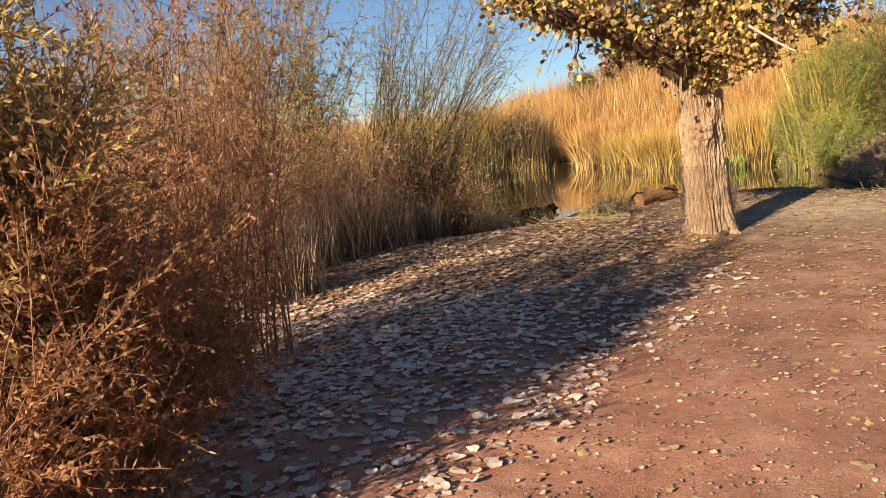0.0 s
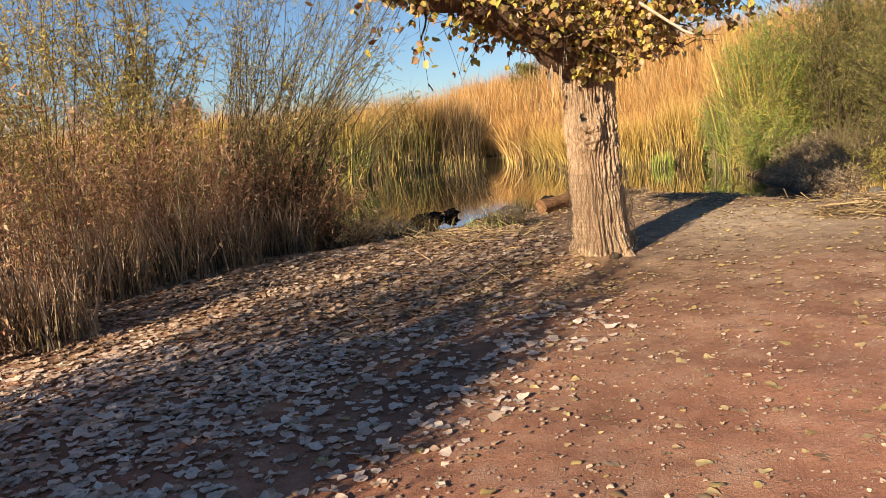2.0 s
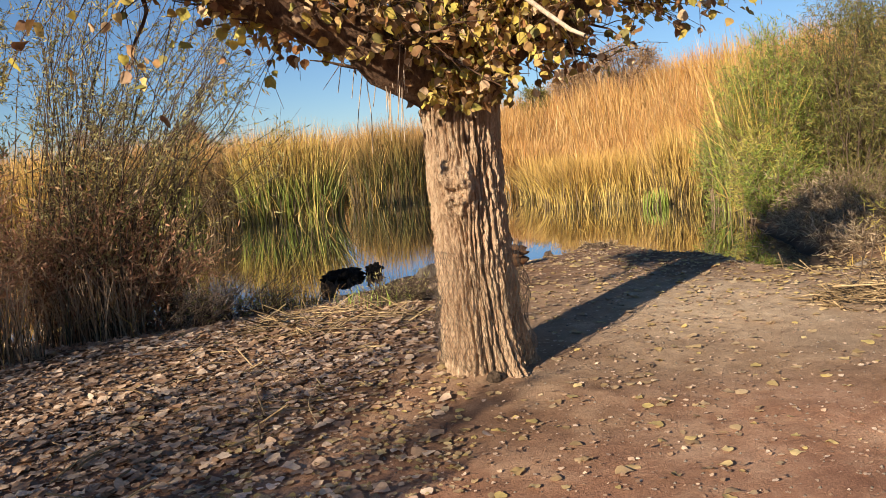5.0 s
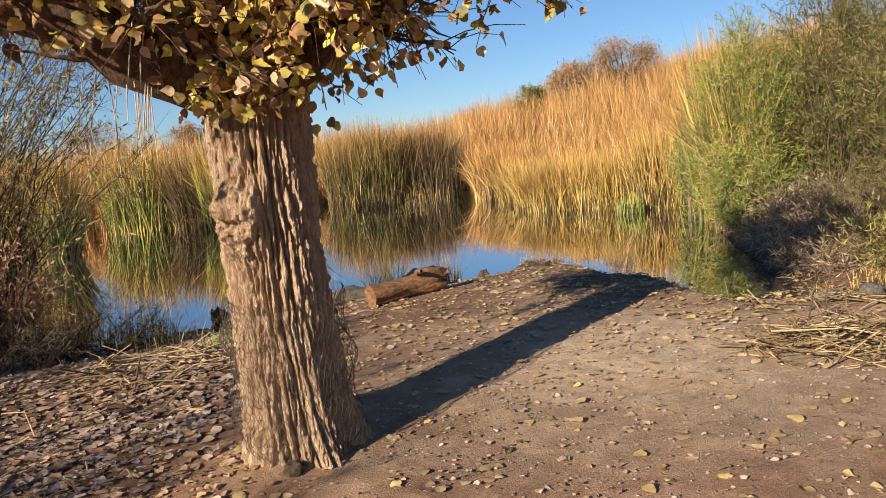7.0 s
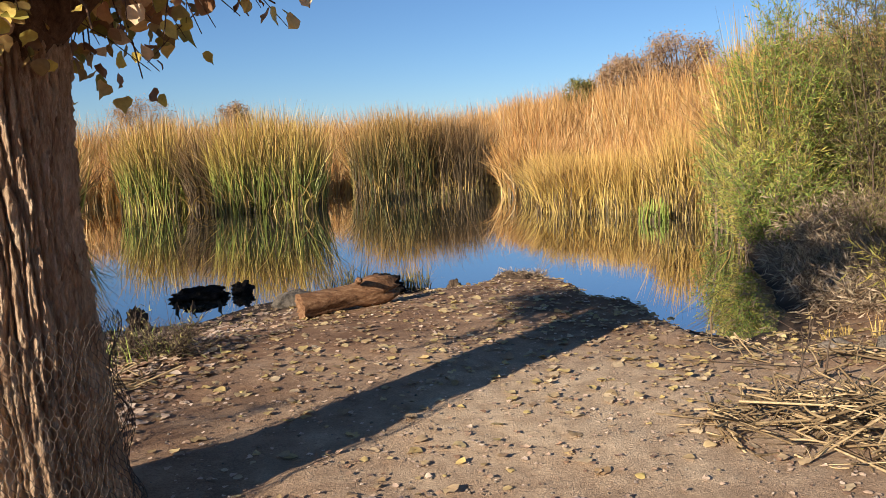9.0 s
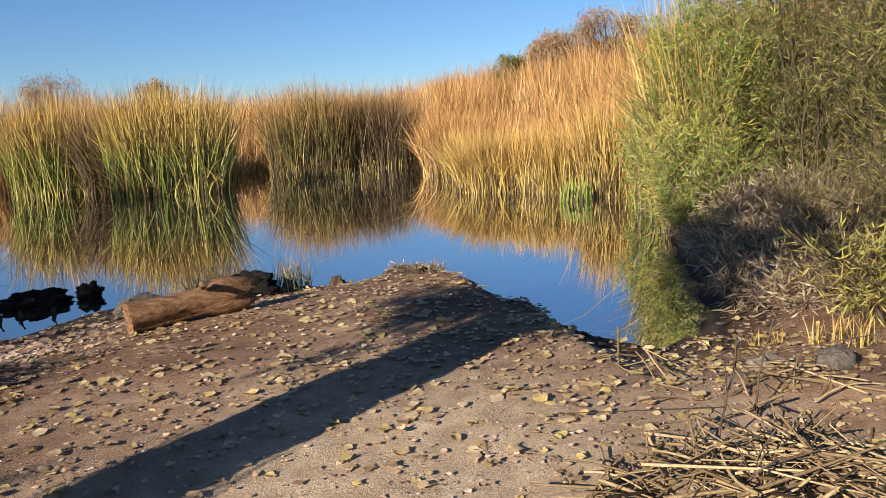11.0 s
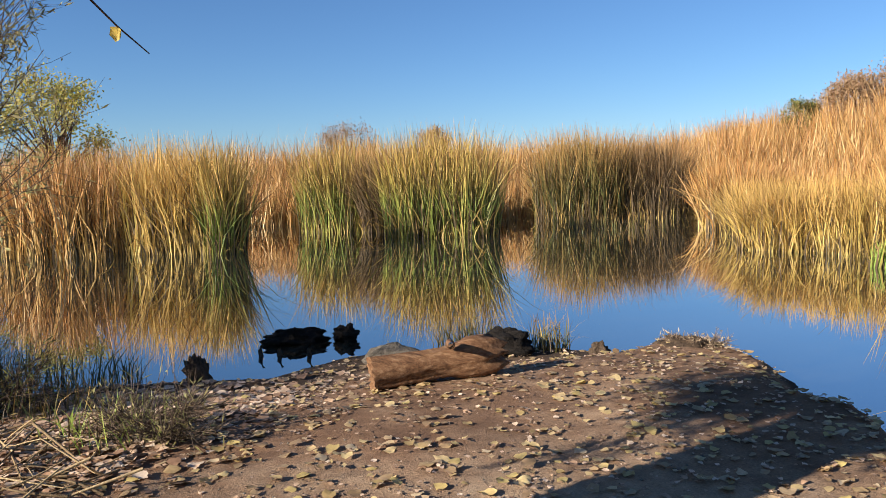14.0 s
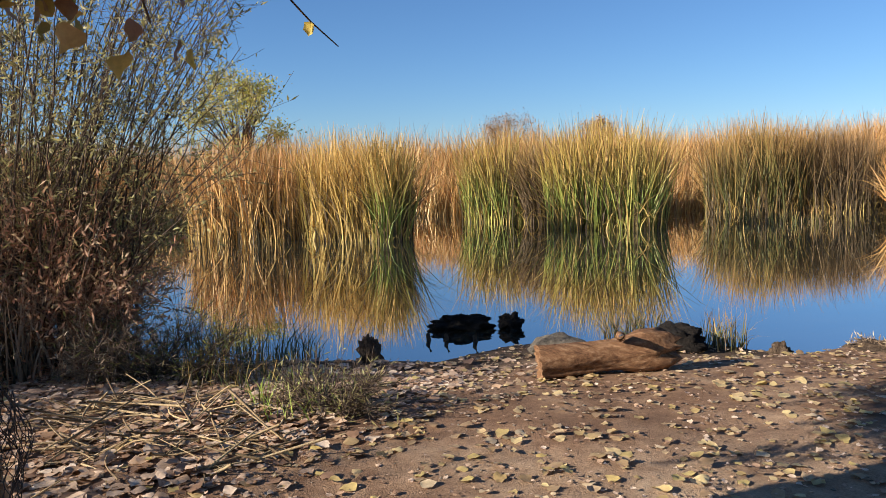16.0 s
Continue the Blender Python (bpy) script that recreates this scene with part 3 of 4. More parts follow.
# ---- shrubs ----
def shrub(name, label, x, y, rx, ry, h, stems, twigs, leaves, stem_mat, leaf_mat, leaf=(0.07, 0.012), lean=(0, 0), group="shrubs along the path", stem_r=0.011, low=0.12, spray=0.5, category="shrub", cone=0.25):
    z = float(ground_height(x, y))
    ob = thing(name, x, y, z, label, category, group)
    a, r = rng.random(stems) * 2 * np.pi, np.sqrt(rng.random(stems))
    px, py = x + np.cos(a) * r * rx * 0.8, y + np.sin(a) * r * ry * 0.8
    base = np.stack([px, py, ground_height(px, py) - 0.03], 1)
    a2, r2 = a + rng.normal(0, 0.9, stems), 0.25 + 0.95 * np.sqrt(rng.random(stems))
    tip = np.stack([x + np.cos(a2) * r2 * rx + lean[0], y + np.sin(a2) * r2 * ry + lean[1], z + h * (1 - cone * np.minimum(r2, 1.1)**2) * (0.4 + 0.6 * rng.random(stems) ** 0.7)], 1)
    s = np.linspace(0, 1, 8)[None, :, None]
    out = tip - base
    line = base[:, None] + np.stack([out[:, 0:1] * s[..., 0] ** 1.5, out[:, 1:2] * s[..., 0] ** 1.5, out[:, 2:3] * s[..., 0] ** 0.92], -1)
    line = line + rng.normal(0, 0.02, line.shape) * s * h * 0.5
    thick = stem_r * (0.6 + 0.8 * rng.random(stems))
    pale = (np.arange(stems) % 2 == 0) & (leaf_mat is M_LEAF_BROWN)
    each_tube("stem", line[~pale], thick[~pale], np.full(stems, 0.002), 5, stem_mat, ob)
    each_tube("stem", line[pale], thick[pale], np.full(stems, 0.002), 5, M_TWIG, ob)
    k = rng.integers(0, stems, twigs)
    q = low + (1 - low) * rng.random(twigs) ** 0.8
    f = q * 7
    i = np.minimum(f.astype(int), 6)
    at = line[k, i] + (line[k, i + 1] - line[k, i]) * (f - i)[:, None]
    way = unit(unit(line[k, i + 1] - line[k, i]) + rng.normal(0, 0.8, (twigs, 3)))
    L = spray * (0.4 + 0.8 * rng.random(twigs))
    s4 = np.linspace(0, 1, 3)[None, :, None]
    tl = at[:, None] + way[:, None] * L[:, None, None] * s4 + np.array([0, 0, 1]) * (0.12 * L)[:, None, None] * s4**2 * rng.normal(0.3, 1, (twigs, 1, 1))
    joined("twig_mass", tubes("twig_mass", tl, np.full(twigs, 0.0021), np.full(twigs, 0.0011), 3, 1.0, False), stem_mat, ob)
    k = rng.integers(0, twigs, leaves)
    f = rng.random(leaves) * 2
    i = np.minimum(f.astype(int), 1)
    at = tl[k, i] + (tl[k, i + 1] - tl[k, i]) * (f - i)[:, None]
    way = way[k] * 0.7 + rng.normal(0, 0.55, (leaves, 3))
    joined("foliage", slim_leaves("foliage", at, way, leaf[0] * (0.5 + 0.9 * rng.random(leaves)), leaf[1] * (0.6 + 0.8 * rng.random(leaves))), leaf_mat, ob)
    return ob


shrub("rusty_shrub", "dense rust-red shrub with fine dry twigs beside the path", -1.9, 2.7, 0.9, 1.0, 2.4, 100, 5000, 120000, M_STEM_RED, M_LEAF_RED, (0.028, 0.010), low=0.0, stem_r=0.007, spray=0.4, cone=0.5)
shrub("rusty_shrub", "open rust-red shrub with orange lower leaves", -1.65, 5.0, 0.75, 0.7, 3.4, 60, 2300, 16000, M_STEM_RED, M_LEAF_RED, (0.036, 0.011), low=0.0, stem_r=0.007, spray=0.4, cone=0.2)
shrub("rusty_shrub", "low dense rust-red shrub at the edge of the litter", -1.75, 4.1, 0.55, 0.7, 1.15, 55, 1900, 30000, M_STEM_RED, M_LEAF_RED, (0.03, 0.010), low=0.0, stem_r=0.006, spray=0.3, cone=0.4)
shrub("willow_shrub", "tall yellow-olive willow behind the rusty shrubs", -2.0, 2.7, 0.65, 0.6, 3.2, 45, 2200, 42000, M_STEM_GREY, M_LEAF_GOLD, (0.040, 0.014), low=0.45, spray=0.4, stem_r=0.008, cone=0.2)
shrub("brown_shrub", "reddish brown half-bare shrub above the leaf litter", -2.5, 7.0, 0.9, 0.8, 2.6, 60, 1200, 7000, M_STEM_RED, M_LEAF_BROWN, (0.06, 0.016), low=0.0, stem_r=0.010)
shrub("brown_shrub", "brown half-bare shrub above the leaf litter", -2.3, 9.0, 0.8, 0.7, 2.2, 45, 700, 4000, M_STEM_RED, M_LEAF_BROWN, (0.06, 0.016), low=0.0, stem_r=0.010)
shrub("brown_shrub", "grey-brown half-bare shrub near the shore", -1.4, 10.2, 0.8, 0.6, 2.0, 70, 1000, 6000, M_STEM_RED, M_LEAF_BROWN, (0.06, 0.016), low=0.0, stem_r=0.010)
shrub("willow_shrub", "thin grey willow with arching half-bare stems at the shore", -0.75, 11.6, 1.05, 0.6, 4.6, 120, 2800, 15000, M_STEM_DARK, M_LEAF_GREY, (0.06, 0.013), (0.95, 0.1), low=0.1, spray=0.42, stem_r=0.009)
shrub("brown_shrub", "low brown twiggy growth under the willow", -0.55, 11.5, 0.95, 0.5, 1.6, 70, 1900, 9000, M_STEM_RED, M_LEAF_BROWN, (0.06, 0.016), low=0.0, stem_r=0.010)
shrub("willow_shrub", "dense olive willow at the shore", -2.7, 11.3, 1.2, 0.7, 5.0, 100, 2800, 32000, M_STEM_DARK, M_LEAF_OLIVE, (0.06, 0.014), (0.35, 0), low=0.2, spray=0.42, stem_r=0.009)
shrub("willow_shrub", "tall olive willow rising behind brown brush", -2.7, 7.9, 0.9, 0.8, 3.8, 40, 800, 8000, M_STEM_GREY, M_LEAF_OLIVE, (0.045, 0.014), low=0.4, spray=0.45, stem_r=0.008)
for _x, _y, _h in ((-0.85, 10.0, 0.9), (-1.3, 9.6, 1.0), (-1.75, 8.9, 0.9), (-1.7, 7.4, 0.8), (-0.4, 10.9, 0.8)):
    reed_clump(_x, _y, 0.42, 0.36, _h, 150, M_DRY_STEM, "pale dry stems standing at the foot of brown brush", 0.012, 0.3, "dry_grass", "dry grass along the litter")
shrub("tall_shrub", "tall grey-green willow further along the shore", -5.0, 11.6, 1.3, 1.0, 4.0, 90, 3400, 18000, M_STEM_GREY, M_LEAF_OLIVE, (0.08, 0.014), spray=0.6)
shrub("brush", "sparse dry brown brush on the shore", 0.6, 11.5, 0.7, 0.4, 0.45, 40, 800, 1500, M_STEM_DARK, M_LEAF_DARK, (0.06, 0.009), low=0.0, spray=0.3)
shrub("brush", "tangle of dry roots and twigs on the tip of the spit", 4.9, 14.15, 0.22, 0.1, 0.07, 30, 400, 500, M_STEM_GREY, M_LEAF_DRY, (0.04, 0.008), low=0.0, spray=0.08, stem_r=0.005)
G2 = "shrubs on the far bank"
shrub("green_willow", "green fine-leaved willow leaning over the pond", 8.65, 17.2, 0.75, 1.0, 3.2, 90, 4600, 56000, M_STEM_GREY, M_LEAF_GREEN, (0.08, 0.012), group=G2, low=0.0)
shrub("green_willow", "dull green and brown willow on the bank", 9.9, 15.9, 1.1, 1.2, 4.2, 110, 3200, 46000, M_STEM_DARK, M_LEAF_DARK, (0.08, 0.011), group=G2, low=0.0)
shrub("green_willow", "brown-green willow behind the bank", 11.6, 18.5, 1.6, 1.6, 4.8, 100, 2600, 30000, M_STEM_DARK, M_LEAF_DARK, (0.10, 0.018), group=G2)
shrub("willow_bush", "dull green narrow-leaved willow bush at the bank", 8.6, 12.2, 0.8, 0.7, 1.2, 50, 1300, 6000, M_STEM_DARK, M_LEAF_DARK, (0.09, 0.008), group=G2, low=0.0, spray=0.4)
shrub("willow_bush", "low yellow-green willow sprigs hanging over the inlet", 7.95, 11.7, 0.6, 0.4, 0.6, 40, 600, 2400, M_STEM_DARK, M_LEAF_LIME, (0.09, 0.009), (-0.15, 0), group=G2, low=0.0, spray=0.3)
shrub("willow_bush", "tall dull green willow bush on the bank", 9.3, 13.3, 0.9, 0.9, 3.2, 70, 1800, 24000, M_STEM_DARK, M_LEAF_DARK, (0.09, 0.010), group=G2, low=0.0)
shrub("green_willow", "low yellow-green willow growth at the water's edge", 8.15, 16.4, 0.45, 0.6, 1.6, 50, 1300, 9000, M_STEM_GREY, M_LEAF_LIME, (0.10, 0.014), group=G2, low=0.0, spray=0.35)
shrub("green_willow", "low green willow growth beside pale reeds", 8.5, 18.9, 0.45, 0.6, 2.0, 50, 1300, 9000, M_STEM_GREY, M_LEAF_GREEN, (0.10, 0.014), group=G2, low=0.0, spray=0.35)
shrub("brush_heap", "low heap of dry grey brush on the bank", 8.4, 15.2, 0.45, 0.8, 0.55, 90, 700, 2400, M_STEM_GREY, M_LEAF_DRY, (0.10, 0.013), group=G2, low=0.0, spray=0.35)
shrub("brush_heap", "grey dry brush spilling down the bank", 7.95, 13.1, 0.4, 0.5, 0.3, 100, 800, 2000, M_STEM_GREY, M_LEAF_DRY, (0.10, 0.013), group=G2, low=0.0, spray=0.3)
shrub("brush_heap", "low dry grey brush beside rocks", 8.1, 14.1, 0.4, 0.7, 0.36, 100, 800, 2400, M_STEM_GREY, M_LEAF_DRY, (0.10, 0.013), group=G2, low=0.0, spray=0.32)
shrub("brush_heap", "low tangle of dry stems at the inlet", 7.65, 12.5, 0.35, 0.4, 0.22, 80, 600, 1400, M_STEM_GREY, M_LEAF_DRY, (0.10, 0.013), group=G2, low=0.0, spray=0.28)
for _x, _y, _h in ((7.45, 12.75, 0.08), (7.6, 13.3, 0.12), (7.7, 13.9, 0.12), (7.9, 14.7, 0.15)):
    shrub("brush_heap", "flat mat of grey dead stems on the bank", _x, _y, 0.36, 0.45, _h, 90, 600, 1000, M_STEM_GREY, M_LEAF_DRY, (0.10, 0.013), group=G2, low=0.0, spray=0.24)
shrub("brush_heap", "dry brush behind the inlet's rocks", 8.6, 14.0, 0.5, 0.8, 0.7, 80, 1800, 5000, M_STEM_GREY, M_LEAF_DARK, (0.08, 0.009), group=G2, low=0.0, spray=0.35)
shrub("green_willow", "low green willow growth over the water", 8.0, 15.9, 0.4, 0.5, 1.1, 45, 1100, 8000, M_STEM_GREY, M_LEAF_GREEN, (0.09, 0.013), group=G2, low=0.0, spray=0.32)


# ---- cottonwood ----
TX, TY = 2.97, 8.83
SPRAY = ((3.2, 9.3, 1.93), (3.02, 9.2, 1.95))


def cottonwood():
    z0 = float(ground_height(TX, TY)) - 0.06
    ob = thing("cottonwood_tree", TX, TY, z0, "old cottonwood with furrowed pale bark and yellowing leaves", "tree")
    rings, around = 250, 420
    vs = []
    burl = math.radians(251)
    for i in range(rings):
        s = i / (rings - 1)
        z = s * 2.6
        cx, cy = -0.03 * s - 0.03 * math.sin(s * 3), 0.02 * s
        r = (0.215 + 0.085 * math.exp(-z / 0.2)) * (1 - 0.75 * float(smooth_step(1.75, 2.6, z)))
        for j in range(around):
            a = j * 2 * math.pi / around
            d = Vector((math.cos(a), math.sin(a), 0))
            w1 = 1.2 * noise.noise(Vector((d.x * 3, d.y * 3, z * 2.2)))
            w2 = 1.2 * noise.noise(Vector((d.x * 3 + 9, d.y * 3, z * 2.2)))
            plate = min(abs(math.sin(14 * a + 4.0 * z + w1 * 2.0)), abs(math.sin(15 * a - 2.4 * z + w2 * 2.0)) + 0.1)
            q = Vector((d.x * 11, d.y * 11, z * 8))
            fur = 1.9 * min(plate, 0.8) ** 0.45 - 0.8 + 0.5 * noise.noise(q) + 0.45 * noise.noise(q * 2.6) + 0.4 * noise.noise(q * 5.5) - 0.5 * max(0.0, noise.noise(Vector((d.x * 9, d.y * 9, z * 30))) - 0.25)
            da = math.atan2(math.sin(a - burl), math.cos(a - burl))
            bz = (z - 1.18) / 0.16
            bump = math.exp(-((da / 0.45) ** 4 + bz ** 4))
            knob = bump * (0.11 + 0.055 * noise.fractal(Vector((d.x * 5, d.y * 5, z * 15)), 0.7, 2.2, 5))
            flare = 0.05 * math.exp(-z / 0.12) * math.sin(a * 5 + 0.6)
            rr = r + 0.034 * (fur - 0.3) * (1 - 0.75 * bump) + knob + flare + 0.02 * noise.noise(Vector((d.x * 2, d.y * 2, z * 1.4)))
            vs.append((TX + cx + d.x * rr, TY + cy + d.y * rr, z0 + z))
    idx = np.arange(rings * around).reshape(rings, around)
    nx = np.roll(idx, -1, 1)
    part("trunk", mesh_from("trunk", vs, np.stack([idx[:-1], nx[:-1], nx[1:], idx[1:]], -1).reshape(-1, 4), None, True), M_BARK, ob)
    top = np.array([TX - 0.05, TY + 0.02, z0 + 1.66])
    # limbs: where each ends and how thick it starts
    ends = [((-2.0, -1.6, 0.82), 0.15), ((1.5, 0.35, 0.95), 0.095), ((-0.3, 0.3, 1.5), 0.13), ((0.9, 0.5, 1.4), 0.10), ((-1.1, 0.6, 1.25), 0.09), ((0.9, -0.7, 1.15), 0.07), ((-0.3, -0.4, 1.4), 0.07), ((0.5, 1.3, 0.75), 0.06)]
    all_lines, all_r = [], []
    for e, r in ends:
        e = np.array(e)
        s = np.linspace(0, 1, 14)[:, None]
        line = top + e * s + np.array([0, 0, 1]) * 0.25 * np.sin(s * 3.1) * (0.5 if e[2] < 1.7 else -0.2) + np.cumsum(rng.normal(0, 0.028, (14, 3)), 0) * (s > 0)
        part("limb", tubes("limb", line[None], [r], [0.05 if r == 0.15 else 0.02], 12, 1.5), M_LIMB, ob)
        all_lines.append(line)
    lines = np.array(all_lines)
    n1 = 380
    k, f = np.where(rng.random(n1) < 0.27, 0, rng.integers(0, len(ends), n1)), 2.5 + rng.random(n1) * 10.4
    i = f.astype(int)
    at = lines[k, i] + (lines[k, np.minimum(i + 1, 13)] - lines[k, i]) * (f - i)[:, None]
    way = unit(unit(lines[k, np.minimum(i + 1, 13)] - lines[k, i - 1]) * 0.7 + rng.normal(0, 0.65, (n1, 3)))
    def clear(line):
        """Branches hang lower over the trunk and the litter than over the path."""
        x, y, z = line[..., 0], line[..., 1], line[..., 2]
        low = 1.76 + 0.9 * smooth_step(9.1, 9.7, y) + 0.3 * smooth_step(3.3, 4.4, x) + 0.25 * smooth_step(8.4, 7.6, y) * smooth_step(2.4, 2.9, x)
        # few twigs hang below or in front of the long limb
        out = np.clip(2.85 - x, 0, 2.2)
        limb_z, limb_y = 1.85 + 0.6 * out - 0.1 * out**2, 8.75 - 0.8 * out
        under = ((z < limb_z - 0.1) & (x < 2.7)).any(1) & (rng.random(len(line)) < 0.85)
        before = ((np.abs(z - limb_z) < 0.22) & (y < limb_y) & (x < 2.7)).any(1) & (rng.random(len(line)) < 0.5)
        low = low + np.where(under | before, 9.0, 0.0)[:, None]
        return ((z > low) & (x < 4.75) & (y > 6.8)).all(1)
    s6 = np.linspace(0, 1, 7)[None, :, None]
    L = 0.3 + 0.55 * rng.random(n1)
    b1 = at[:, None] + way[:, None] * L[:, None, None] * s6 + np.cumsum(rng.normal(0, 0.02, (n1, 7, 3)), 1) - np.array([0, 0, 1]) * (0.2 * L)[:, None, None] * s6**2
    ok = clear(b1)
    b1, way, n1 = b1[ok], way[ok], int(ok.sum())
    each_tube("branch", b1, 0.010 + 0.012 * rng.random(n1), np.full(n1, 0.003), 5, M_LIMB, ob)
    n2 = 2600
    k, f = rng.integers(0, n1, n2), 1 + rng.random(n2) * 4.9
    i = f.astype(int)
    at = b1[k, i] + (b1[k, i + 1] - b1[k, i]) * (f - i)[:, None]
    way = unit(way[k] * 0.5 + rng.normal(0, 0.7, (n2, 3)) + np.array([0, 0, -0.15]))
    L = 0.15 + 0.35 * rng.random(n2)
    s4 = np.linspace(0, 1, 4)[None, :, None]
    b2 = at[:, None] + way[:, None] * L[:, None, None] * s4 - np.array([0, 0, 1]) * (0.3 * L)[:, None, None] * s4**2
    ok = clear(b2)
    b2, n2 = b2[ok], int(ok.sum())
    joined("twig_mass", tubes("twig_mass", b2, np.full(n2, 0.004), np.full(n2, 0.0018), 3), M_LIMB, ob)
    n3 = 9500
    k, f = rng.integers(0, n2, n3), rng.random(n3) * 2.99
    i = f.astype(int)
    at = b2[k, i] + (b2[k, i + 1] - b2[k, i]) * (f - i)[:, None] + rng.normal(0, 0.035, (n3, 3))
    joined("crown", broad_leaves("crown", at, rng.normal(0, 0.6, (n3, 3)) + np.array([0, 0, -0.7]), rng.normal(0, 1, (n3, 3)), 0.042 + 0.036 * rng.random(n3), rng.normal(0.1, 0.3, n3)), M_CROWN, ob, "yellow, brown and a few green leaves")
    # a low bunch of leafy shoots in front of the head of the trunk
    n5 = 60
    p0 = np.stack([rng.normal(TX - 0.02, 0.13, n5), np.full(n5, TY - 0.12), 1.86 + 0.45 * rng.random(n5)], 1)
    p1 = p0 + np.stack([rng.normal(0.0, 0.14, n5), -0.12 - 0.28 * rng.random(n5), rng.normal(0.02, 0.12, n5)], 1)
    sh = p0[:, None] + (p1 - p0)[:, None] * s4
    each_tube("shoot", sh, np.full(n5, 0.004), np.full(n5, 0.002), 4, M_LIMB, ob)
    n6 = 900
    k = rng.integers(0, n5, n6)
    at = p0[k] + (p1 - p0)[k] * (0.3 + 0.75 * rng.random(n6))[:, None] + rng.normal(0, 0.045, (n6, 3))
    joined("shoot_leaves", broad_leaves("shoot_leaves", at, rng.normal(0, 0.6, (n6, 3)) + np.array([0, 0, -0.6]), rng.normal(0, 1, (n6, 3)), 0.04 + 0.03 * rng.random(n6), rng.normal(0.1, 0.3, n6)), M_CROWN, ob, "tan and brown leaves bunched at the trunk's head")
    # pale dead shoots hanging over the head of the trunk
    n4 = 26
    a = math.radians(226) + rng.normal(0, 0.17, n4)
    rad = 0.08 + 0.26 * rng.random(n4)
    st = np.stack([top[0] + np.cos(a) * 0.33 - 0.06, top[1] + np.sin(a) * 0.33, top[2] + 0.42 + 0.3 * rng.random(n4)], 1)
    s8 = np.linspace(0, 1, 8)[None, :, None]
    o = np.stack([np.cos(a) * rad + rng.normal(0, 0.05, n4), np.sin(a) * rad, 0 * a], 1)
    drop = 0.35 + 0.4 * rng.random(n4)
    ln = st[:, None] + o[:, None] * np.sqrt(s8) + np.array([0, 0, 1]) * (0.18 * s8 - (drop[:, None, None] + 0.18) * s8**2) + np.cumsum(rng.normal(0, 0.012, (n4, 8, 3)), 1)
    each_tube("dead_shoot", ln, np.full(n4, 0.0042), np.full(n4, 0.0024), 4, M_TWIG, ob)
    for q in range(13):
        p0 = np.array([TX + 0.15, TY + 0.3, 2.5])
        p1 = np.array(SPRAY[q % 2]) + rng.normal(0, 0.16, 3) * np.array([1, 1, 0.45])
        ln = p0 + (p1 - p0) * np.linspace(0, 1, 7)[:, None] + np.array([0, 0, 0.12]) * np.sin(np.linspace(0, 3.1, 7))[:, None]
        part("branch", tubes("branch", ln[None], [0.008], [0.003], 5), M_LIMB, ob)
        m = 24
        at = ln[rng.integers(3, 7, m)] + rng.normal(0, 0.06, (m, 3))
        for k in range(m):
            part("leaf", broad_leaves("leaf", at[k:k + 1], rng.normal(0, 0.5, (1, 3)) + np.array([[0, 0, -0.7]]), rng.normal(0, 1, (1, 3)), np.array([0.055 + 0.025 * rng.random()]), np.array([rng.normal(0.1, 0.2)])), M_CROWN, ob)
    hang = np.array([[2.62, 9.4, 2.6], [2.6, 10.2, 2.42], [2.5, 10.7, 2.28], [2.5, 10.95, 2.14], [2.58, 11.05, 2.03]])
    part("hanging_twig", tubes("hanging_twig", hang[None], [0.008], [0.003], 5), M_LIMB, ob)
    for i in (2, 3):
        part("twig_leaf", broad_leaves("twig_leaf", hang[i:i + 1], np.array([[-0.3, 0.2, -0.6]]), np.array([[0.2, -1, 0.2]]), np.array([0.075]), np.array([0.2])), M_CROWN, ob, "tan hanging leaf")
    stub = np.array([[3.2, 8.1, 2.35], [3.33, 7.86, 2.17], [3.41, 7.7, 2.06], [3.46, 7.63, 2.02]])
    part("broken_branch", tubes("broken_branch", stub[None], [0.014], [0.009], 8), M_TWIG, ob, "pale barkless broken branch")
    return ob


cottonwood()


def wire_guard():
    """Chicken wire round the foot of the trunk: rows of hexagons."""
    z0 = float(ground_height(TX, TY))
    cols, rows, cell = 62, 22, 0.034
    lines = []
    for i in range(rows):
        for j in range(cols):
            off = 0.5 * (i % 2)
            def pt(u, w):
                a = (u / cols) * 2 * math.pi
                r = 0.30 - 0.02 * w * cell + 0.02 * math.sin(3 * a + w * 0.6) + 0.012 * math.sin(7 * a - w)
                return (TX + math.cos(a) * r - 0.03 * w * cell, TY + math.sin(a) * r, z0 + w * cell)
            a, b, c, d = pt(j + off, i), pt(j + off, i + 0.4), pt(j + off + 0.5, i + 1), pt(j + off - 0.5, i + 1)
            lines += [(a, b), (b, c), (b, d)]
    ob = thing("wire_tree_guard", TX, TY, z0, "rusty chicken wire wrapped round the foot of the tree", "wire mesh")
    n = len(lines)
    joined("wire_net", tubes("wire", np.array(lines), np.full(n, 0.0013), np.full(n, 0.0013), 3), M_WIRE, ob)


wire_guard()


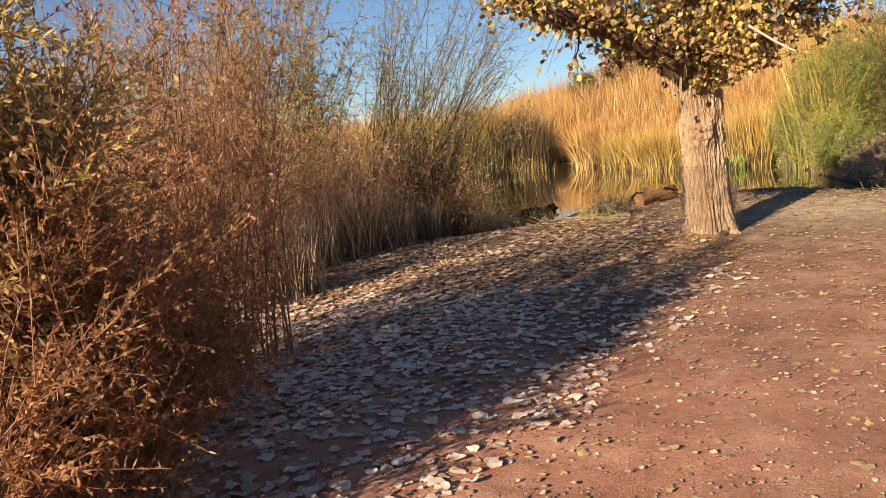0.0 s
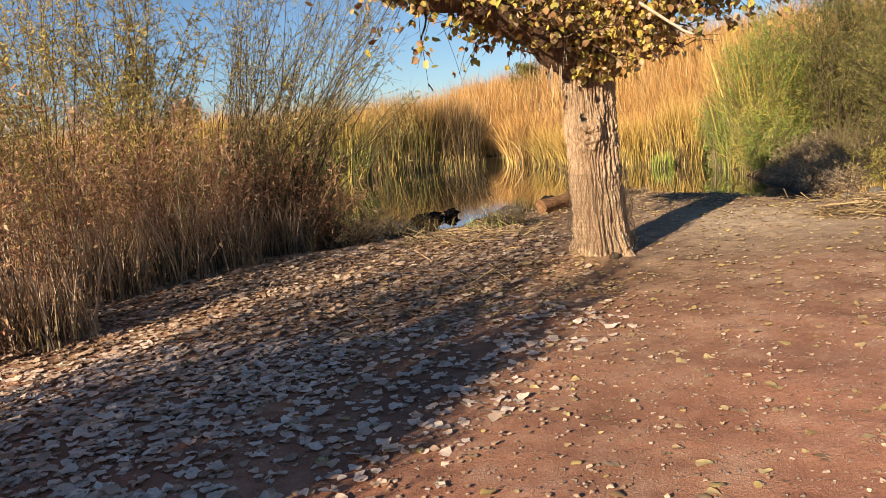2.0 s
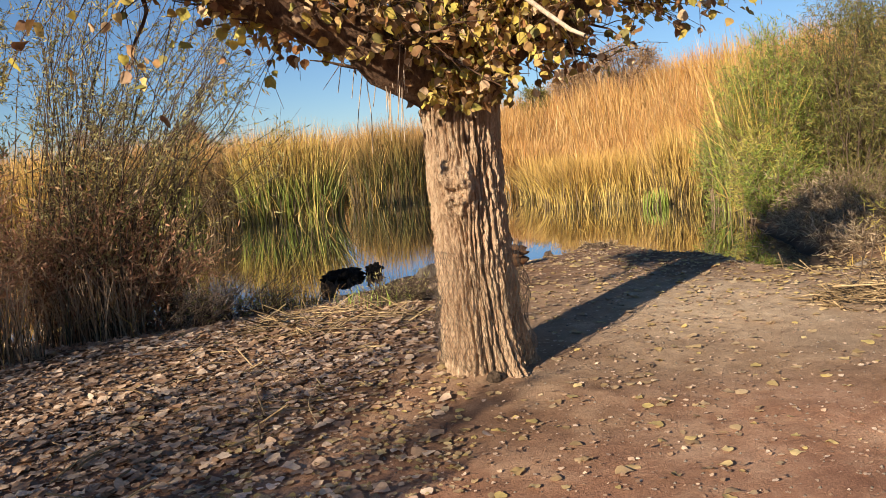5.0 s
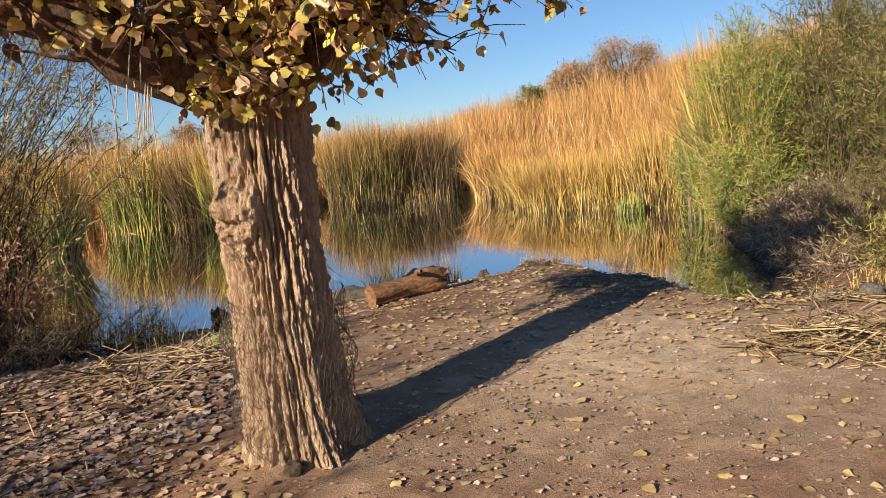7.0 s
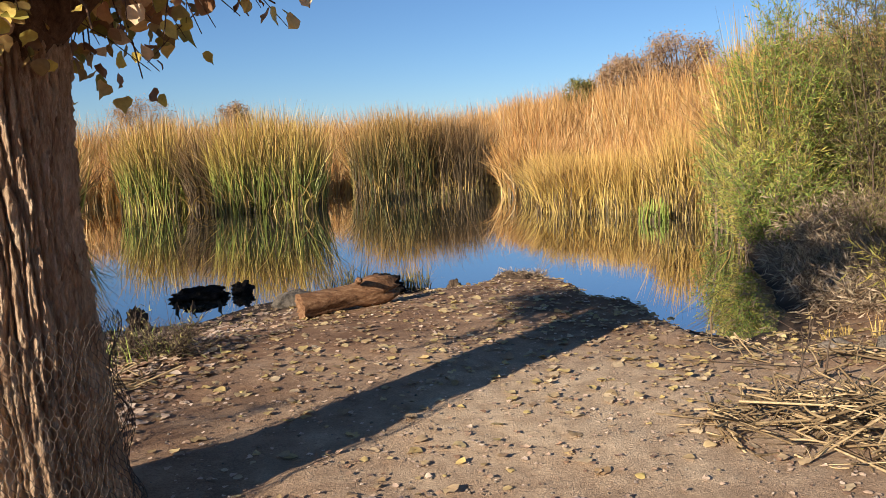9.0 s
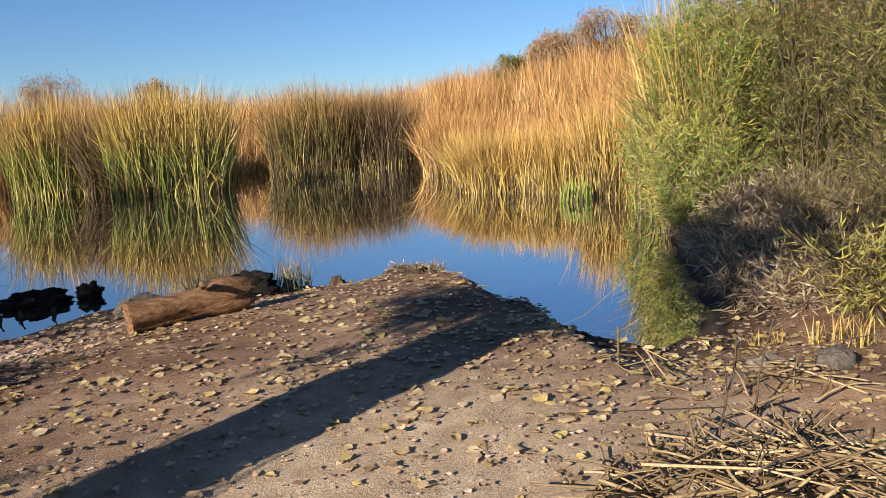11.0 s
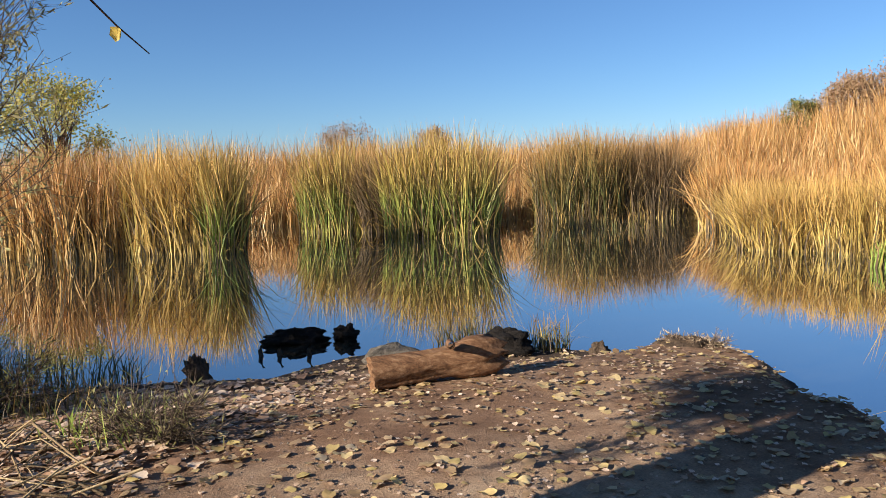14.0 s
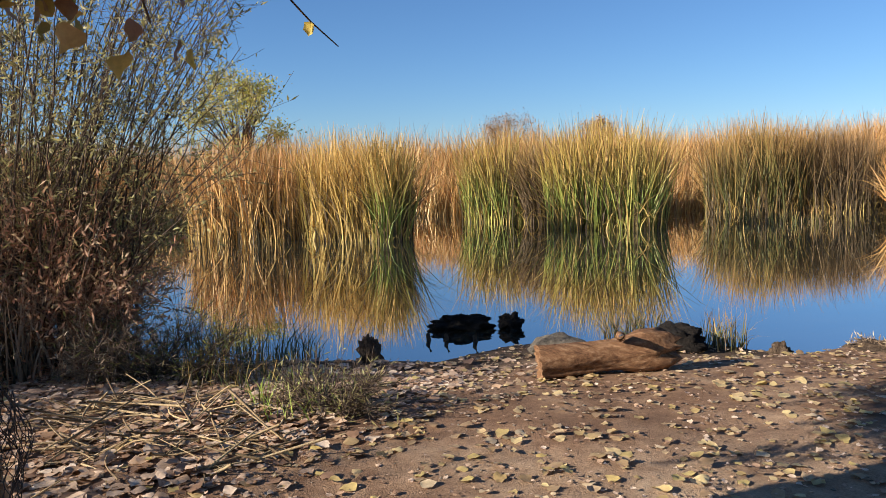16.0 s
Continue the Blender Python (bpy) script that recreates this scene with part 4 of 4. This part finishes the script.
# ---- log, stumps, rocks ----
def fallen_log():
    a, b = np.array([3.02, 12.36]), np.array([3.70, 12.82])
    z = float(ground_height(*((a + b) / 2)))
    rings, around, vs = 46, 40, []
    ax = unit(np.append(b - a, 0.06))
    sd = unit(np.cross(ax, [0, 0, 1.0]))
    up = np.cross(sd, ax)
    for i in range(rings):
        s = i / (rings - 1)
        c = np.append(a + (b - a) * s, z + 0.085 + 0.05 * s)
        r = 0.104 + 0.035 * math.exp(-((s - 0.82) / 0.16) ** 2) - 0.012 * math.sin(s * 3)
        r *= 1 - 0.25 * max(0, (s - 0.93) / 0.07)
        for j in range(around):
            t = j * 2 * math.pi / around
            q = Vector((math.cos(t) * 2, math.sin(t) * 2, s * 1.6))
            rr = r * (1 + 0.16 * noise.fractal(q, 0.9, 2, 5) + 0.35 * max(0, noise.noise(q * 2.3)) * float(smooth_step(0.5, 0.8, s)))
            vs.append(c + sd * math.cos(t) * rr + up * math.sin(t) * rr + ax * (0.16 * noise.noise(q * 1.3) * float(smooth_step(0.8, 1, s)) + 0.03 * noise.noise(q * 3) * (s == 0)))
    idx = np.arange(rings * around).reshape(rings, around)
    nx = np.roll(idx, -1, 1)
    ob = thing("fallen_log", *((a + b) / 2), z, "short weathered brown log lying on the bank", "log")
    part("bark", mesh_from("bark", vs, np.stack([idx[:-1], nx[:-1], nx[1:], idx[1:]], -1).reshape(-1, 4), None, True), M_LOG, ob)
    for row in (0, rings - 1):
        ring = np.array(vs[row * around:(row + 1) * around])
        c = ring.mean(0)
        inner = c + (ring - c) * 0.55 + ax * rng.normal(0, 0.006, (around, 1))
        v = np.vstack([ring, inner, c[None]])
        fs = []
        for j in range(around):
            k = (j + 1) % around
            fs += [(j, k, around + k), (j, around + k, around + j), (around + j, around + k, 2 * around)]
        part("cut_end", mesh_from("cut_end", v, fs), M_LOG, ob, "rough brown broken end")
    s = np.array([[a[0] + 0.45, a[1] + 0.2, z + 0.24], [a[0] + 0.47, a[1] + 0.12, z + 0.27], [a[0] + 0.5, a[1] + 0.06, z + 0.27]])
    part("branch_stub", tubes("branch_stub", s[None], [0.03], [0.018], 8), M_LOG, ob)


fallen_log()


def lump(name, x, y, rx, ry, rz, mat, label, cat, seed, rough=0.3, lift=0.0, group="", turn=0):
    me = lumpy(name, rx, ry, rz, rough, 1.8, seed)
    me.materials.append(mat)
    ob = new(name, me)
    ob.matrix_basis = pose(x, y, max(-0.02, float(ground_height(x, y))) + rz * 0.35 + lift, 0, 0, turn)
    return tagged(ob, label, cat, group)


lump("charred_stump", 3.45, 14.0, 0.23, 0.12, 0.12, M_BLACK, "charred black stump behind the log", "stump", 2, 0.4, 0.04)
lump("rock", 2.72, 13.5, 0.26, 0.15, 0.11, M_SNAG_PALE, "pale grey rock at the water's edge", "rock", 5, 0.25)
lump("rotten_stump", 1.45, 12.78, 0.08, 0.08, 0.15, M_SNAG, "small dark rotten stump at the waterline", "stump", 8, 0.6)
lump("dirt_clod", 4.2, 14.05, 0.08, 0.06, 0.07, M_SNAG, "small earthy root clod on the bank", "clod", 11, 0.6)
lump("root_clump", 4.85, 14.15, 0.2, 0.1, 0.05, M_SNAG, "low matted root clump on the bank's edge", "roots", 13, 0.7)
lump("rock", 6.95, 10.9, 0.09, 0.08, 0.07, M_SNAG_PALE, "pale pinkish rock beside the willow bush", "rock", 17, 0.2)
lump("rock", 7.45, 12.75, 0.14, 0.13, 0.13, M_ROCK, "grey rock on the brushy bank", "rock", 19, 0.25)
lump("rock", 7.95, 13.4, 0.26, 0.2, 0.2, M_ROCK, "large pale rock on the brushy bank", "rock", 21, 0.25)
lump("rock", 7.55, 13.25, 0.1, 0.12, 0.1, M_ROCK, "small grey rock among dead stems", "rock", 31, 0.25)
lump("rock", 8.25, 14.1, 0.2, 0.16, 0.16, M_ROCK, "pale rock above the dead stems", "rock", 33, 0.25)
lump("rock", 6.66, 10.98, 0.1, 0.07, 0.05, M_ROCK, "flat grey rock half sunk in the earth", "rock", 23, 0.25)
lump("rock", 2.98, 8.5, 0.045, 0.04, 0.04, M_SNAG, "small brown stone at the foot of the tree", "rock", 25, 0.25)


SNAG = (1.55, 14.2)


def snag():
    """A sodden log end lying in the shallow water, with a knob at one end."""
    ob = thing("floating_snag", SNAG[0], SNAG[1], 0, "black sodden driftwood chunk lying in shallow water", "driftwood")
    me = lumpy("chunk", 0.25, 0.12, 0.09, 0.55, 2.6, 31, 26, 40)
    me.transform(pose(SNAG[0] - 0.08, SNAG[1], 0.035, 0, 0, 25))
    part("chunk", me, M_BLACK, ob)
    me = lumpy("knob", 0.11, 0.09, 0.08, 0.6, 2.6, 33)
    me.transform(pose(SNAG[0] + 0.32, SNAG[1] + 0.2, 0.05))
    part("knob", me, M_BLACK, ob)
    for dx, dy in ((0.05, -0.5), (0.3, -0.45), (-0.1, -0.55)):
        x, y = SNAG[0] + dx, SNAG[1] + dy
        l = np.array([[x, y, -0.3], [x + 0.01, y, -0.05], [x - 0.01, y, 0.05], [x + 0.02, y, 0.1]])
        part("root", tubes("root", l[None], [0.03], [0.012], 8), M_SNAG, ob)


snag()


# ---- dry stalks ----
def stalk_mesh(length, r, bend):
    s = np.linspace(0, 1, 6)
    l = np.stack([(s - 0.5) * length, bend * length * np.sin(s * 3.1), 0 * s], 1)
    me = tubes("stalk", l[None], [r], [r * 0.6], 5)
    me.materials.append(M_STALK)
    return me


STALKS = [stalk_mesh(0.10 + 0.06 * i, 0.0028 + 0.0015 * (i % 4), 0.09 * ((i % 3) - 1)) for i in range(8)]


def stalk_pile(x, y, rx, ry, n, top, label, sd):
    r = np.random.default_rng(sd)
    ob = thing("dry_reed_pile", x, y, float(ground_height(x, y)), label, "reed stalks")
    for i in range(n):
        a, q = r.random() * 6.28, math.sqrt(r.random())
        px, py = x + math.cos(a) * q * rx, y + math.sin(a) * q * ry
        z = float(ground_height(px, py)) + 0.012 + top * (1 - q * q) * r.random()
        st = new("stalk", STALKS[r.integers(0, 8)])
        st.parent = ob
        st.matrix_parent_inverse = ob.matrix_basis.inverted()
        st.matrix_basis = pose(px, py, z, r.random() * 360, r.normal(0, 14), r.random() * 360)


stalk_pile(6.15, 9.7, 0.6, 0.42, 330, 0.15, "scattered heap of dry straw-coloured reed stalks", 3)
stalk_pile(6.35, 10.8, 0.6, 0.5, 42, 0.03, "loose dry reed stalks on bare earth", 4)
stalk_pile(1.75, 10.55, 0.8, 0.5, 150, 0.10, "dry reed stalks among fallen leaves", 5)
stalk_pile(1.4, 9.0, 0.9, 1.1, 45, 0.02, "broken stalks among fallen leaves", 6)
stalk_pile(1.0, 7.4, 0.7, 1.0, 32, 0.03, "thin brown sticks among fallen leaves", 9)


def dead_twig(x, y, h, sd):
    r = np.random.default_rng(sd)
    z = float(ground_height(x, y))
    ob = thing("dead_branch", x, y, z, "thin bare brown branch sticking up from the stalks", "branch")
    s = np.linspace(0, 1, 8)[:, None]
    l = np.array([x, y, z - 0.02]) + np.array([0.12, 0.05, h]) * s + np.cumsum(r.normal(0, 0.012, (8, 3)), 0)
    part("stem", tubes("stem", l[None], [0.0055], [0.003], 6), M_STEM_DARK, ob)
    for i in (3, 4, 5, 6):
        t = l[i] + np.array([r.normal(0, 0.25), r.normal(0, 0.2), 0.16]) * np.linspace(0, 1, 5)[:, None]
        part("twig", tubes("twig", t[None], [0.003], [0.0015], 5), M_STEM_DARK, ob)


dead_twig(6.05, 10.0, 0.42, 1)
dead_twig(6.35, 10.35, 0.4, 2)
dead_twig(5.95, 9.7, 0.3, 3)


def tuft(x, y, r, h, n, mat, label):
    return reed_clump(x, y, r, r, h, n, mat, label, 0.008, 0.7, "grass_tuft", "grass tufts by the water")


shrub("brush", "low grey twiggy brush among fallen leaves", 2.3, 11.2, 0.32, 0.22, 0.2, 40, 600, 600, M_STEM_DARK, M_LEAF_GREY, (0.05, 0.008), (0.1, 0), low=0.0, spray=0.2, stem_r=0.004)
shrub("brush", "dead pale stems arching over the leaf litter", 0.3, 11.25, 0.35, 0.25, 0.5, 30, 300, 200, M_STEM_GREY, M_LEAF_DRY, (0.06, 0.008), (0.2, -0.1), low=0.0, spray=0.25, stem_r=0.006)
tuft(6.95, 11.62, 0.12, 0.14, 26, M_REED_STRAW, "straw-coloured grass tuft by the inlet")
tuft(7.25, 11.35, 0.2, 0.2, 60, M_REED_STRAW, "yellowed grass tuft by the inlet")
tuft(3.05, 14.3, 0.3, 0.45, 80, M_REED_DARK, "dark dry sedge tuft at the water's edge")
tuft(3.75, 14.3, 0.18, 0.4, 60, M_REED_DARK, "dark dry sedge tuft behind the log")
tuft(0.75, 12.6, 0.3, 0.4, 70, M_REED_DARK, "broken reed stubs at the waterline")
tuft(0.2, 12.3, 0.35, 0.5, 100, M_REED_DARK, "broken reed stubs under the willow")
tuft(2.1, 11.2, 0.35, 0.22, 60, M_SHOOT, "thin green weeds among the leaf litter")
tuft(1.3, 11.6, 0.4, 0.3, 90, M_REED_DARK, "dry weeds among the leaf litter")


# ---- far trees ----
def far_tree(x, y, h, r, leaf_mat, label, n=7500):
    z = float(ground_height(x, y))
    ob = thing("distant_tree", x, y, z, label, "tree", "distant trees")
    s = np.linspace(0, 1, 6)[:, None]
    part("trunk", tubes("trunk", (np.array([x, y, z - 0.2]) + np.array([0.2, 0, h * 0.6]) * s)[None], [0.18], [0.08], 8), M_LIMB, ob)
    m = 46
    d = unit(rng.normal(0, 1, (m, 3)) + np.array([0, 0, 0.5]))
    root = np.array([x + 0.1, y, z + h * 0.3])
    tipp = np.array([x, y, z + h * 0.6]) + d * np.array([r, r, h * 0.38]) * (0.6 + 0.4 * rng.random((m, 1)))
    ln = root + (tipp - root)[:, None] * np.linspace(0, 1, 5)[None, :, None] + rng.normal(0, 0.08, (m, 5, 3))
    each_tube("limb", ln, np.full(m, 0.06), np.full(m, 0.015), 4, M_LIMB, ob)
    k = rng.integers(0, m, n)
    at = tipp[k] + rng.normal(0, 0.33, (n, 3)) * np.array([1, 1, 0.8]) * r * 0.45
    joined("crown", slim_leaves("crown", at, rng.normal(0, 1, (n, 3)), 0.09 + 0.09 * rng.random(n), 0.05 + 0.04 * rng.random(n)), leaf_mat, ob)


far_tree(16.0, 55, 4.6, 2.4, M_LEAF_FAR, "distant rusty brown bare-topped tree above the reeds")
far_tree(13.2, 56, 4.0, 1.8, M_LEAF_FAR, "distant brown tree above the reeds")
far_tree(10.6, 58, 3.6, 1.2, M_LEAF_DARK, "distant small dark green tree above the reeds", 4500)
far_tree(-21.0, 34.5, 6.3, 2.3, M_LEAF_LIME, "yellow-green autumn tree beyond the reeds")
far_tree(-26, 74, 6.8, 3.0, M_LEAF_FAR, "distant hazy brown tree on the horizon")
far_tree(-19, 78, 6.2, 1.8, M_LEAF_FAR, "distant small brown tree on the horizon")


# ---- fallen leaves ----
def scatter(n, x0, x1, y0, y1, weight):
    x, y = rng.uniform(x0, x1, n), rng.uniform(y0, y1, n)
    k = (rng.random(n) < weight(x, y)) & (pond_distance(x, y) > 0.08) & (np.hypot(x - TX, y - TY) > 0.28)
    return x[k], y[k]


def litter(name, x, y, mat, label, s0=0.033, s1=0.033, rough=1.0):
    n = len(x)
    at = np.stack([x, y, ground_height(x, y) + 0.006 + 0.01 * rough * rng.random(n)], 1)
    a = rng.random(n) * 6.28
    me = broad_leaves(name, at, np.stack([np.cos(a), np.sin(a), rng.normal(0, 0.1 * rough, n)], 1), rng.normal(0, 0.14 * rough, (n, 3)) + np.array([0, 0, 1.0]), s0 * (0.6 + 0.4 * rng.random(n)) + s1 * rng.random(n) ** 1.6, rng.normal(0.05, 0.2 * rough, n))
    return tagged(part(name, me, mat), label, "fallen leaves", "", "stuff")


def dense(x, y):
    side = 0.831 * x - 0.556 * y + 0.25 * wave(x, y)
    return (0.30 * smooth_step(-1.5, -1.9, side) + 0.70 * smooth_step(-2.6, -3.3, side)) * smooth_step(1.5, 3, y) * smooth_step(13.5, 11.5, y) * smooth_step(3.0, 2.2, x)


lx, ly = scatter(42000, -2.2, 3.0, 1.5, 13.2, lambda x, y: dense(x, y) * (0.85 + 0.3 * wave(x * 1.5, y * 1.5)))
# litter in the near shrubs' shade gets the lightened leaves, the rest browner ones
near = ly + 0.6 * wave(lx, ly) < 7.0
litter("leaf_litter", lx[near], ly[near], M_FALLEN_PALE, "dense carpet of pinkish tan leaves, lightened against shrub shade", 0.05, 0.055, 0.75)
litter("leaf_litter", lx[~near], ly[~near], M_FALLEN, "dense carpet of dry brown leaves", 0.045, 0.055, 0.9)
lx, ly = scatter(14000, 0, 7.2, 1, 14.5, lambda x, y: 0.16 + 0.16 * wave(x * 1.3, y * 1.3) + (0.55 + 0.5 * wave(x * 2.1, y * 2.1)) * smooth_step(9.8, 11.2, y))
litter("scattered_leaves", lx, ly, M_YELLOW, "dry yellow and tan leaves scattered on bare earth", 0.036, 0.046, 0.8)
lx, ly = scatter(700, 5.4, 7.4, 9.8, 12, lambda x, y: 0.7 + 0 * x)
litter("bank_leaves", lx, ly, M_YELLOW, "yellow leaves gathered on the bank")
lx, ly = scatter(620, 1.5, 2.8, 6.9, 8.8, lambda x, y: 0.8 + 0 * x)
litter("tree_foot_leaves", lx, ly, M_YELLOW, "yellow leaves drifted at the foot of the tree")

dx, dy = scatter(42000, -1.8, 7.4, 0.8, 14.3, lambda x, y: 0.55 + 0.4 * wave(x * 2, y * 2))
litter("leaf_debris", dx, dy, M_FALLEN, "small crumbled leaf bits and chips on the earth", 0.012, 0.024)
n_peb = 15000
dx, dy = scatter(n_peb, -0.5, 7.0, 0.8, 13.8, lambda x, y: 0.25 + 0.75 * smooth_step(9, 5, y))
pe = np.stack([dx, dy, ground_height(dx, dy) + 0.001], 1)
ps = 0.003 + 0.009 * rng.random(len(dx)) ** 2
octa = np.array([(1, 0, 0), (0, 1, 0), (-1, 0, 0), (0, -1, 0), (0, 0, 0.8), (0, 0, -0.8)])
pv = pe[:, None] + octa[None] * ps[:, None, None] * (0.7 + 0.6 * rng.random((len(dx), 6, 1)))
pf = np.array([(0, 1, 4), (1, 2, 4), (2, 3, 4), (3, 0, 4), (1, 0, 5), (2, 1, 5), (3, 2, 5), (0, 3, 5)])
tagged(part("gravel", mesh_from("gravel", pv.reshape(-1, 3), (np.arange(len(dx))[:, None, None] * 6 + pf[None]).reshape(-1, 3)), M_ROCK), "fine loose gravel on the earth path", "gravel", kind="stuff")

LEAF_MESHES = []
for _i in range(24):
    _m = broad_leaves("leaf", np.zeros((1, 3)), np.array([[1.0, 0, 0]]), np.array([[0.0, 0, 1]]), np.array([0.045 + 0.035 * rng.random()]), np.array([rng.normal(0.05, 0.18)]))
    _m.materials.append(M_YELLOW)
    LEAF_MESHES.append(_m)
lx, ly = scatter(420, 2.6, 6.2, 4.5, 13.5, lambda x, y: 0.45 + 0.35 * smooth_step(8, 11, y))
for _x, _y in list(zip(lx, ly))[:270]:
    _l = new("leaf", LEAF_MESHES[rng.integers(0, 24)])
    _l.parent = ground
    _l.matrix_basis = pose(_x, _y, float(ground_height(_x, _y)) + 0.009, rng.normal(0, 7), rng.normal(0, 7), rng.random() * 360)
